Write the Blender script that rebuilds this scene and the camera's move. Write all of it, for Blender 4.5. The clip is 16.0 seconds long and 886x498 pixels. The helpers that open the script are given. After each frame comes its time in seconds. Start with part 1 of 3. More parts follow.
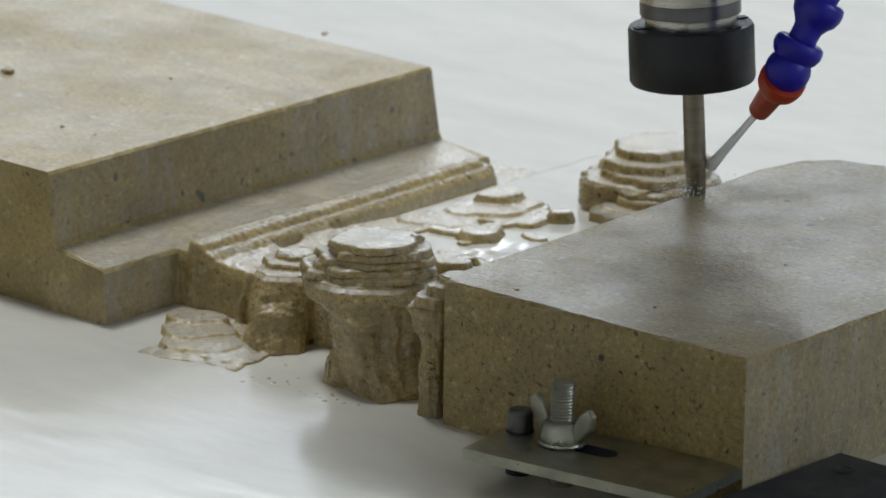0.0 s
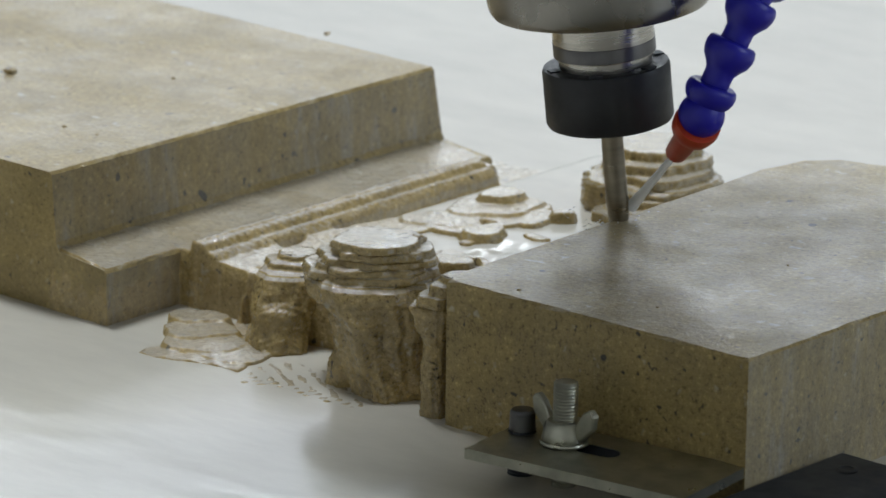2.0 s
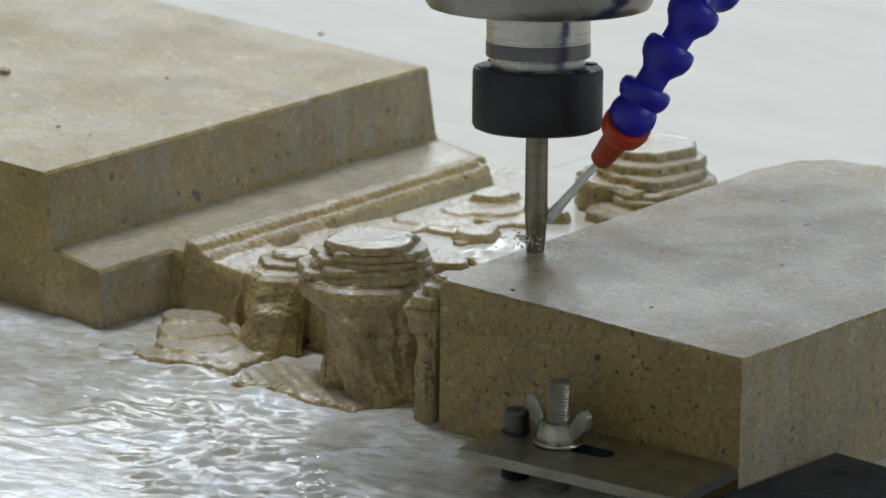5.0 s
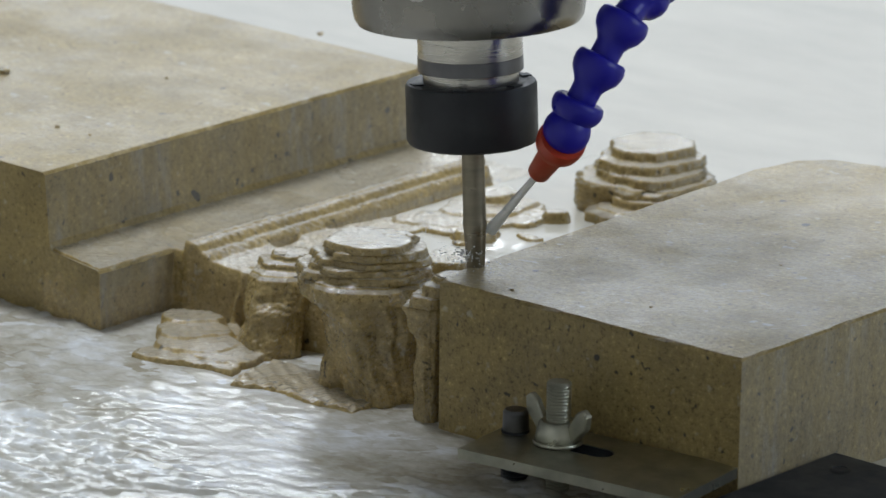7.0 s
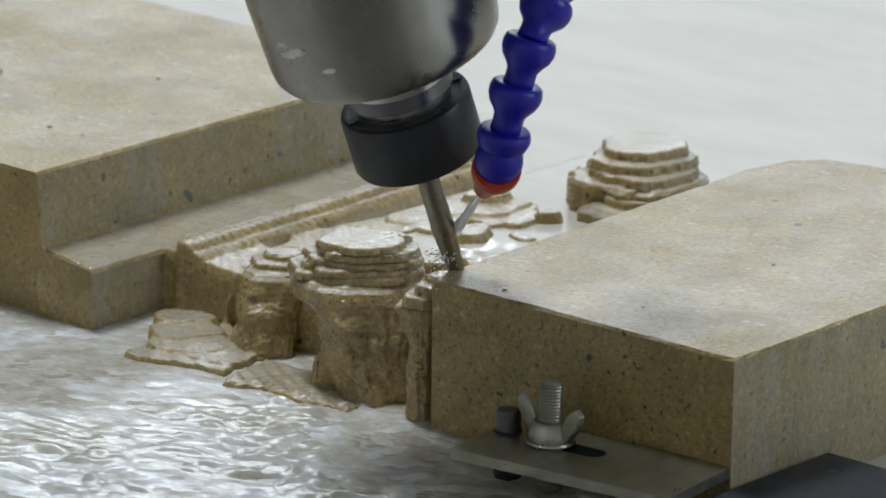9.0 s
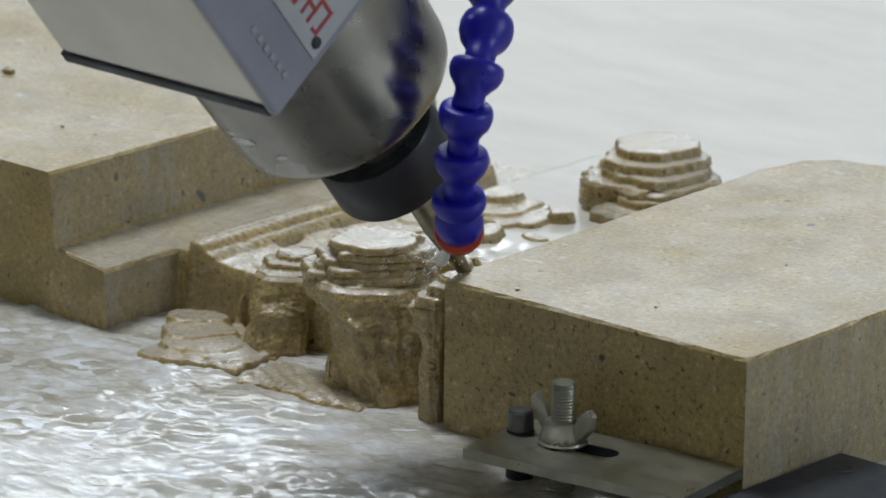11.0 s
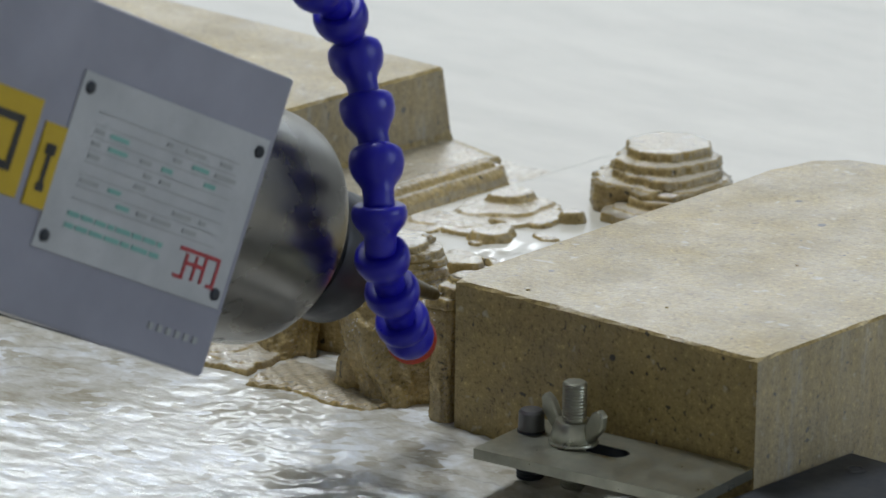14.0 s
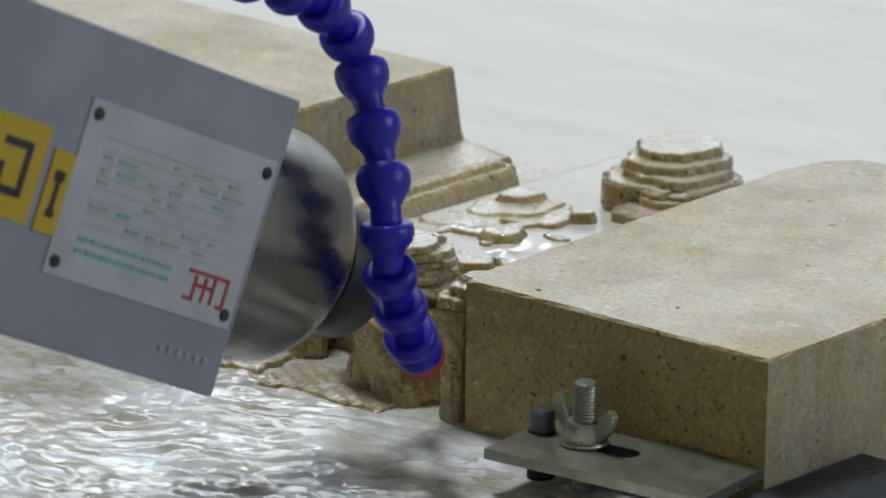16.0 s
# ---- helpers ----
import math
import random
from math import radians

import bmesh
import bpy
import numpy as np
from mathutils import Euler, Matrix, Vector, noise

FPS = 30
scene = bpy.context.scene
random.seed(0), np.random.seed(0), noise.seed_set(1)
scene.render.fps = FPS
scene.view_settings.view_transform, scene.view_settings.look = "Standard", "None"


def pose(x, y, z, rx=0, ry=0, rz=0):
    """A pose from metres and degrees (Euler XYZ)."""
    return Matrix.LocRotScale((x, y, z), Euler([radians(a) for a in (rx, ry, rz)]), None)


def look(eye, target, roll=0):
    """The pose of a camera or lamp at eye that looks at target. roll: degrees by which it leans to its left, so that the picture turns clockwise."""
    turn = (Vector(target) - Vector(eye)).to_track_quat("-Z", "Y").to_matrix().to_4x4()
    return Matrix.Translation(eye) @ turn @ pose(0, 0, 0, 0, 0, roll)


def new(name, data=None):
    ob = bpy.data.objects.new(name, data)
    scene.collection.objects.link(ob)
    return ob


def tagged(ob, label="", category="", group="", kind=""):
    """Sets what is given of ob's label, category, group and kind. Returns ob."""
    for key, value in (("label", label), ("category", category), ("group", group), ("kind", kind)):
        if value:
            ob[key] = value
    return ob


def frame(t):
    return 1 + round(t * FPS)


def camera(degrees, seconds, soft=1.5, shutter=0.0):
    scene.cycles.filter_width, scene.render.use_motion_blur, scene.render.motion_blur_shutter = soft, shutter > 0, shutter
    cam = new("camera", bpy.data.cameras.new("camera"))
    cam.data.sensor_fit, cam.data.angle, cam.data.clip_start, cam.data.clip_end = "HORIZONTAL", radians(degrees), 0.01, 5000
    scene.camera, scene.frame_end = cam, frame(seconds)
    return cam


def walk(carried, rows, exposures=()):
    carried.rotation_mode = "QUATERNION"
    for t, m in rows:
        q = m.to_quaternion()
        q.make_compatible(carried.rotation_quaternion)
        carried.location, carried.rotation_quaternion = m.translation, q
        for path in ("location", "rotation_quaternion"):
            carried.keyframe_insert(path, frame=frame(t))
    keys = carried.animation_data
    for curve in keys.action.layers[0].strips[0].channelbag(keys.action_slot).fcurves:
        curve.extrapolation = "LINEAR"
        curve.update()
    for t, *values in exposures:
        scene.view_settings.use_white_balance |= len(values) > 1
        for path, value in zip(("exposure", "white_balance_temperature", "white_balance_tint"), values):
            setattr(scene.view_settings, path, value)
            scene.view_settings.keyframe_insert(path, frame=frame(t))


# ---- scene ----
cam = camera(9.0, 16.0, soft=1.5, shutter=0.5)
cam.data.dof.use_dof = True
cam.data.dof.focus_distance, cam.data.dof.aperture_fstop = 2.24, 20.0

# a fixed tripod whose head is panned a little
EYE = Vector((1.38802, -1.59740, 0.71189))
FWD = Vector((-0.62822, 0.72269, -0.28820))
RIGHT = Vector((0.75129, 0.65976, 0.01671))
PAN = [(0, 0), (0.5, 0), (1, 4), (1.5, 6.5), (2, 4), (2.5, 1), (3, -2), (3.5, -3.5), (4, -3.5), (5.2, -8), (6.5, -11),
       (7, -8), (7.5, -8), (8, -16), (8.5, -20), (9, -21.5), (9.2, -22), (10.2, -10), (11.3, 4), (11.5, 6), (12, 13.5),
       (12.5, 20), (13, 20), (13.5, 20.5), (14, 20), (14.5, 20), (15, 23), (15.5, 33), (16, 39)]


def aim(shift):
    return look(EYE, EYE + 2.2 * (FWD - RIGHT * (shift / 9962.0)), 1.0)


walk(cam, [(t, aim(s)) for t, s in PAN], [(0, 0.0), (16, 0.0)])

# ---- light ----
world = bpy.data.worlds.new("hall_daylight")
scene.world = world
world.use_nodes = True
wn = world.node_tree.nodes
sky = wn.new("ShaderNodeTexSky")
sky.sky_type = "NISHITA"
sky.sun_disc = False
sky.sun_elevation, sky.sun_rotation = radians(40), radians(-35)
world.node_tree.links.new(sky.outputs[0], wn["Background"].inputs[0])
wn["Background"].inputs[1].default_value = 0.10


def area(name, place, target, sx, sy, watts, colour):
    la = bpy.data.lights.new(name, "AREA")
    la.shape, la.size, la.size_y, la.energy, la.color = "RECTANGLE", sx, sy, watts, colour
    ob = new(name, la)
    ob.matrix_world = look(place, target)
    return ob


# daylight through the tall windows of the far wall, and the hall's ceiling lights
area("window_light", (-3.7, 4.1, 2.45), (-0.3, 0.2, 0.1), 2.5, 0.5, 35, (0.85, 0.94, 1.0))
area("lower_window_light", (-3.1, 4.1, 1.25), (-3.1, 0.0, 1.25), 4.8, 1.5, 4.7, (0.96, 0.965, 0.955))
# the side window is unseen, added to lighten faces towards +x
area("side_window_light", (3.5, 1.8, 1.8), (0.2, 0.3, 0.1), 2.0, 1.6, 35, (0.78, 0.89, 1.0))
area("ceiling_light_panel", (-1.05, 0.35, 3.1), (0.0, 0.15, 0), 0.45, 1.0, 80, (0.875, 0.94, 1.0))


# ---- materials ----
def shader(name, rough=0.5, metal=0.0):
    m = bpy.data.materials.new(name)
    m.use_nodes = True
    b = m.node_tree.nodes["Principled BSDF"]
    b.inputs["Roughness"].default_value = rough
    b.inputs["Metallic"].default_value = metal
    return m, m.node_tree, b


def noise_tex(nt, scale, detail=4, rough=0.55, stretch=None):
    co = nt.nodes.new("ShaderNodeTexCoord")
    tex = nt.nodes.new("ShaderNodeTexNoise")
    tex.inputs["Scale"].default_value = scale
    tex.inputs["Detail"].default_value = detail
    tex.inputs["Roughness"].default_value = rough
    if stretch:
        mp = nt.nodes.new("ShaderNodeMapping")
        mp.inputs["Scale"].default_value = stretch
        nt.links.new(co.outputs["Object"], mp.inputs[0])
        nt.links.new(mp.outputs[0], tex.inputs["Vector"])
    else:
        nt.links.new(co.outputs["Object"], tex.inputs["Vector"])
    return tex.outputs["Fac"]


def ramp(nt, fac, stops):
    r = nt.nodes.new("ShaderNodeValToRGB")
    els = r.color_ramp.elements
    while len(els) < len(stops):
        els.new(0.5)
    for e, (p, c) in zip(els, stops):
        e.position, e.color = p, (*c, 1) if len(c) == 3 else (c[0], c[0], c[0], 1)
    nt.links.new(fac, r.inputs[0])
    return r.outputs[0]


def mix(nt, fac, a, b, mode="MIX"):
    n = nt.nodes.new("ShaderNodeMix")
    n.data_type, n.blend_type = "RGBA", mode
    for sock, v in ((n.inputs[0], fac), (n.inputs[6], a), (n.inputs[7], b)):
        if isinstance(v, (int, float)):
            sock.default_value = v
        elif isinstance(v, tuple):
            sock.default_value = (*v, 1)
        else:
            nt.links.new(v, sock)
    return n.outputs[2]


def bump(nt, b, height, strength, dist, under=None):
    n = nt.nodes.new("ShaderNodeBump")
    n.inputs["Strength"].default_value, n.inputs["Distance"].default_value = strength, dist
    nt.links.new(height, n.inputs["Height"])
    if under:
        nt.links.new(under, n.inputs["Normal"])
    nt.links.new(n.outputs[0], b.inputs["Normal"])
    return n.outputs[0]


def stone_material(name, tone, rough_lo, rough_hi, film, film_rough, slurry, ripple=0.35):
    m, nt, b = shader(name)
    base = ramp(nt, noise_tex(nt, 34, 6, 0.65), [(0.28, tuple(0.72 * v for v in tone)), (0.5, tone), (0.74, tuple(1.25 * v for v in tone))])
    grain = ramp(nt, noise_tex(nt, 420, 4, 0.8), [(0.30, (0.34, 0.30, 0.22)), (0.46, (0.95, 0.95, 0.93)), (0.58, (1.05, 1.05, 1.05)), (0.70, (1.75, 1.75, 1.8))])
    col = mix(nt, 1.0, base, grain, "MULTIPLY")
    # dark mineral flecks and paler shells
    fleck = ramp(nt, noise_tex(nt, 210, 2, 0.5), [(0.265, (0.9,)), (0.315, (0,))])
    col = mix(nt, fleck, col, (0.06, 0.05, 0.032))
    big = ramp(nt, noise_tex(nt, 95, 1, 0.4), [(0.215, (1,)), (0.235, (0,))])
    col = mix(nt, big, col, (0.07, 0.06, 0.045))
    pale = ramp(nt, noise_tex(nt, 170, 2, 0.5), [(0.66, (0,)), (0.76, (0.45,))])
    col = mix(nt, pale, col, (0.58, 0.55, 0.46))
    # milky slurry on level surfaces; their pale reflection is painted in with it
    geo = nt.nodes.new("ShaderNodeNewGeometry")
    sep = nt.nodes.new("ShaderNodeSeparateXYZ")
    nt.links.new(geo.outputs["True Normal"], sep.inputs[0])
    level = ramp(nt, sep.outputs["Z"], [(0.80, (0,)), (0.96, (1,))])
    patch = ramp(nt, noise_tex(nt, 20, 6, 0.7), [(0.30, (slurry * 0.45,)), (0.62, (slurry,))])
    level_pale = mix(nt, 1.0, level, patch, "MULTIPLY")
    col = mix(nt, level_pale, col, (0.58, 0.555, 0.50))
    # paler grey streaks: slurry runs, with side light painted in on faces towards +x
    x_side = ramp(nt, sep.outputs["X"], [(0.90, (0,)), (0.985, (1,))])
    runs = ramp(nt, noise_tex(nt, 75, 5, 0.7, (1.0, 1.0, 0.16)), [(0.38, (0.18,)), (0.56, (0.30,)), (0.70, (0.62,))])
    col = mix(nt, mix(nt, 1.0, x_side, runs, "MULTIPLY"), col, (0.44, 0.44, 0.43))
    nt.links.new(col, b.inputs["Base Color"])
    wet = ramp(nt, noise_tex(nt, 24, 4, 0.6), [(0.38, (rough_lo,)), (0.62, (rough_hi,))])
    nt.links.new(wet, b.inputs["Roughness"])
    h1 = bump(nt, b, noise_tex(nt, 560, 3, 0.65), 0.55, 0.0012)
    h2 = bump(nt, b, noise_tex(nt, 110, 4, 0.6), 0.30, 0.003, h1)
    # thin water film
    nt.links.new(ramp(nt, noise_tex(nt, 16, 5, 0.65), [(0.36, (film,)), (0.66, (film * 0.4,))]), b.inputs["Coat Weight"])
    b.inputs["Coat IOR"].default_value = 1.42
    b.inputs["Coat Roughness"].default_value = film_rough
    soft = nt.nodes.new("ShaderNodeBump")
    soft.inputs["Strength"].default_value, soft.inputs["Distance"].default_value = ripple, 0.0016
    nt.links.new(noise_tex(nt, 300, 3, 0.6), soft.inputs["Height"])
    nt.links.new(soft.outputs[0], b.inputs["Coat Normal"])
    return m


def metal_material(name, colour, rough, scale=60, stretch=None, metal=1.0, wear=0.25):
    m, nt, b = shader(name, rough, metal)
    f = noise_tex(nt, scale, 5, 0.6, stretch)
    nt.links.new(ramp(nt, f, [(0.3, tuple(v * (1 - wear) for v in colour)), (0.7, colour)]), b.inputs["Base Color"])
    nt.links.new(ramp(nt, f, [(0.3, (min(1, rough * 1.5),)), (0.7, (rough * 0.8,))]), b.inputs["Roughness"])
    bump(nt, b, noise_tex(nt, 700, 3), 0.06, 0.0005)
    return m


def plain_material(name, colour, rough, wear=0.12, scale=50):
    return metal_material(name, colour, rough, scale, None, 0.0, wear)


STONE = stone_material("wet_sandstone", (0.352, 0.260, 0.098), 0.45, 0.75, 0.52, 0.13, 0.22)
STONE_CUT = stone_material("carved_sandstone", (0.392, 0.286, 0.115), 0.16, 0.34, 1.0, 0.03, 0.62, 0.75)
STEEL = metal_material("brushed_steel", (0.62, 0.60, 0.56), 0.24, 30, (1, 1, 12))
BODY = metal_material("turned_steel", (0.33, 0.32, 0.30), 0.24, 26)
BLACK = metal_material("black_oxide", (0.035, 0.037, 0.042), 0.42, 60, None, 0.3)
CARBIDE = metal_material("cutter_steel", (0.30, 0.265, 0.20), 0.32, 40, (1, 1, 6))
ZINC = metal_material("zinc_plate", (0.52, 0.515, 0.42), 0.30, 55, None, 0.95, 0.45)
DARKSTEEL = metal_material("dark_steel", (0.05, 0.055, 0.065), 0.45, 40, None, 0.6)
SILVER = metal_material("pale_cast_metal", (0.60, 0.58, 0.53), 0.38, 14, None, 0.85, 0.12)
GREYSTEEL = metal_material("dull_steel", (0.20, 0.20, 0.21), 0.35, 60)
PAINT = plain_material("light_grey_housing", (0.30, 0.305, 0.375), 0.35, 0.22, 22)
PLATE = plain_material("name_plate_white", (0.47, 0.485, 0.51), 0.30, 0.2, 45)
YELLOW = plain_material("warning_yellow", (0.52, 0.36, 0.012), 0.4)
INK = plain_material("black_ink", (0.03, 0.03, 0.03), 0.5)
TEAL = plain_material("teal_ink", (0.20, 0.42, 0.38), 0.5)
GREYINK = plain_material("grey_ink", (0.36, 0.37, 0.38), 0.5)
RED = plain_material("red_ink", (0.40, 0.05, 0.06), 0.5)
BLUE = plain_material("blue_plastic", (0.010, 0.008, 0.38), 0.32, 0.15, 90)
ORANGE = plain_material("orange_red_plastic", (0.50, 0.045, 0.012), 0.3)
TUBE = plain_material("light_blue_tube", (0.05, 0.30, 0.62), 0.25)
WALL = plain_material("hall_plaster", (0.78, 0.78, 0.77), 0.8, 0.06, 2)
CEIL = plain_material("ceiling_white", (0.50, 0.50, 0.50), 0.8, 0.05, 2)
BED = plain_material("tray_steel", (0.25, 0.24, 0.22), 0.5)


def milk_material(name, colour, s1, d1, s2, d2, rough=0.07):
    m, nt, b = shader(name, rough)
    b.inputs["IOR"].default_value = 1.33
    tone = ramp(nt, noise_tex(nt, 9, 6, 0.65, (1.0, 2.5, 1.0)), [(0.3, tuple(0.84 * v for v in colour)), (0.7, colour)])
    nt.links.new(tone, b.inputs["Base Color"])
    h1 = bump(nt, b, noise_tex(nt, 14, 3, 0.5, (1.0, 2.2, 1.0)), s1, d1)
    bump(nt, b, noise_tex(nt, 60, 3, 0.5, (1.0, 1.8, 1.0)), s2, d2, h1)
    return m


MILK = milk_material("milky_water", (0.672, 0.640, 0.556), 0.07, 0.006, 0.03, 0.002, 0.15)
FOAM = milk_material("churned_water", (0.74, 0.72, 0.665), 0.16, 0.005, 0.28, 0.0016, 0.17)


def froth():
    """White froth drifting in patches on the murky churned water."""
    nt = FOAM.node_tree
    b = nt.nodes["Principled BSDF"]
    patch = ramp(nt, noise_tex(nt, 17, 8, 0.72, (1.0, 1.4, 1.0)), [(0.38, (0.38, 0.345, 0.27)), (0.50, (0.56, 0.54, 0.485)), (0.57, (0.68, 0.68, 0.67)), (0.66, (0.84, 0.87, 0.92))])
    nt.links.new(patch, b.inputs["Base Color"])


froth()


def water_clear():
    m, nt, b = shader("aerated_water", 0.28)
    b.inputs["Base Color"].default_value = (0.90, 0.91, 0.91, 1)
    b.inputs["IOR"].default_value = 1.33
    b.inputs["Transmission Weight"].default_value = 0.45
    return m


CLEAR = water_clear()
SPRAY = plain_material("white_spray", (0.86, 0.87, 0.88), 0.5, 0.05)


# ---- mesh helpers ----
def part(name, bm, material, parent=None, label="", smooth=False):
    me = bpy.data.meshes.new(name)
    bm.normal_update()
    bm.to_mesh(me)
    bm.free()
    me.materials.append(material)
    if smooth:
        for p in me.polygons:
            p.use_smooth = True
    ob = new(name, me)
    if parent is not None:
        ob.parent = parent
    if label:
        tagged(ob, label)
    return ob


def soften(bm, width, segments=2):
    bmesh.ops.bevel(bm, geom=bm.edges[:], offset=width, segments=segments, profile=0.6, affect="EDGES", clamp_overlap=True)
    return bm


def box(x0, x1, y0, y1, z0, z1, bevel=0.0, segments=2):
    bm = bmesh.new()
    bmesh.ops.create_cube(bm, size=1.0, matrix=Matrix.Translation(((x0 + x1) / 2, (y0 + y1) / 2, (z0 + z1) / 2)) @ Matrix.Diagonal((x1 - x0, y1 - y0, z1 - z0, 1)))
    if bevel:
        soften(bm, bevel, segments)
    return bm


def turned(profile, n=48, m=None, sharp=0.6):
    """A body of revolution about z; profile: (radius, z) from one end to the other."""
    bm = bmesh.new()
    rings = []
    for r, z in profile:
        rings.append([bm.verts.new((r * math.cos(2 * math.pi * k / n), r * math.sin(2 * math.pi * k / n), z)) for k in range(n)])
    for a, b in zip(rings, rings[1:]):
        for k in range(n):
            f = bm.faces.new((a[k], a[(k + 1) % n], b[(k + 1) % n], b[k]))
            f.smooth = True
    for ring, flip in ((rings[0], True), (rings[-1], False)):
        bm.faces.new(ring[::-1] if flip else ring)
    bmesh.ops.recalc_face_normals(bm, faces=bm.faces)
    bm.normal_update()
    for e in bm.edges:
        if len(e.link_faces) == 2 and e.calc_face_angle(0) > sharp:
            e.smooth = False
    if m is not None:
        bmesh.ops.transform(bm, matrix=m, verts=bm.verts)
    return bm


def prism(points, z0, z1):
    bm = bmesh.new()
    lo = [bm.verts.new((x, y, z0)) for x, y in points]
    hi = [bm.verts.new((x, y, z1)) for x, y in points]
    n = len(points)
    for k in range(n):
        bm.faces.new((lo[k], lo[(k + 1) % n], hi[(k + 1) % n], hi[k]))
    bm.faces.new(lo[::-1])
    bm.faces.new(hi)
    bmesh.ops.recalc_face_normals(bm, faces=bm.faces)
    return bm


def along(a, b):
    """A pose at a whose z axis runs to b."""
    a, b = Vector(a), Vector(b)
    return Matrix.Translation(a) @ (b - a).to_track_quat("Z", "Y").to_matrix().to_4x4()


def root(name, label, category, place=None, group="", kind=""):
    ob = new(name)
    if place is not None:
        ob.matrix_basis = place
    return tagged(ob, label, category, group, kind)


# ---- hall and tray ----
HALL = (-6.6, 3.6, -3.2, 4.2, -0.25, 3.2)


def hall():
    x0, x1, y0, y1, z0, z1 = HALL
    t = 0.15
    tagged(part("floor", box(x0, x1, y0, y1, z0 - t, z0), BED), "grey hall floor under the machine", "floor", kind="structure")
    tagged(part("ceiling", box(x0, x1, y0, y1, z1, z1 + t), CEIL), "plain white hall ceiling", "ceiling", kind="structure")
    for name, b in (("wall_west", (x0 - t, x0, y0, y1, z0, z1)), ("wall_south", (x0 - t, x1 + t, y0 - t, y0, z0, z1))):
        tagged(part(name, box(*b), WALL), "plain pale plaster hall wall", "wall", kind="structure")
    bm = bmesh.new()
    for a, b, c, d in ((y0, 0.3, z0, z1), (2.9, y1, z0, z1), (0.3, 2.9, z0, 0.9), (0.3, 2.9, 2.7, z1)):
        bmesh.ops.create_cube(bm, size=1.0, matrix=Matrix.Translation((x1 + t / 2, (a + b) / 2, (c + d) / 2)) @ Matrix.Diagonal((t, b - a, d - c, 1)))
    tagged(part("wall_east", bm, WALL), "pale plaster hall wall with a window opening", "wall", kind="structure")
    # the far wall with its window opening
    bits = [(x0 - t, -5.5, z0, z1), (-0.7, x1 + t, z0, z1), (-5.5, -0.7, z0, 0.45), (-5.5, -0.7, 2.95, z1)]
    bm = bmesh.new()
    for a, b, c, d in bits:
        bmesh.ops.create_cube(bm, size=1.0, matrix=Matrix.Translation(((a + b) / 2, y1 + t / 2, (c + d) / 2)) @ Matrix.Diagonal((b - a, t, d - c, 1)))
    tagged(part("wall_north", bm, WALL), "pale plaster hall wall with a wide window opening", "wall", kind="structure")


hall()


def tray():
    tagged(part("tray", box(-4.0, 2.6, -2.6, 3.4, -0.25, -0.020), BED), "steel machine tray under the milky water", "tray", kind="structure")
    bm = bmesh.new()
    bmesh.ops.create_grid(bm, x_segments=40, y_segments=40, size=1.0, matrix=Matrix.Translation((-0.7, 0.4, 0)) @ Matrix.Diagonal((3.28, 2.98, 1, 1)))
    return tagged(part("water", bm, MILK, smooth=True), "milky beige slurry water flooding the machine tray", "water", kind="structure")


water = tray()

# ---- the stone ----
TOP = 0.062
LEFT_X, LEDGE_X, LEFT_Y = -0.2195, -0.187, 0.2416


def rough_prism(points, z0, z1, step=0.006, jitter=0.0005, seed=3):
    """An upright block over an outline, with sides cut into short runs whose edges are a little chipped."""
    rnd = random.Random(seed)
    ring = []
    n = len(points)
    for k in range(n):
        a, b = Vector(points[k]), Vector(points[(k + 1) % n])
        m = max(1, int((b - a).length / step))
        for j in range(m):
            ring.append(a.lerp(b, j / m))
    bm = bmesh.new()
    levels = [z0, (z0 + z1) / 2, z1 - 0.0012, z1]
    rows = []
    for i, z in enumerate(levels):
        row = []
        for p in ring:
            q = rnd.uniform(-jitter, jitter)
            s = 0.0 if i < 3 else -0.0008 - abs(q)
            c = Vector((sum(a[0] for a in points) / n, sum(a[1] for a in points) / n))
            d = (p - c).normalized()
            w = p + d * (s + q * 0.6)
            row.append(bm.verts.new((w.x, w.y, z + (q * 0.5 if i == 2 else 0))))
        rows.append(row)
    m = len(ring)
    for a, b in zip(rows, rows[1:]):
        for k in range(m):
            bm.faces.new((a[k], a[(k + 1) % m], b[(k + 1) % m], b[k]))
    bm.faces.new(rows[-1])
    bm.faces.new(rows[0][::-1])
    bmesh.ops.recalc_face_normals(bm, faces=bm.faces)
    bmesh.ops.triangulate(bm, faces=[f for f in bm.faces if len(f.verts) > 4])
    return bm


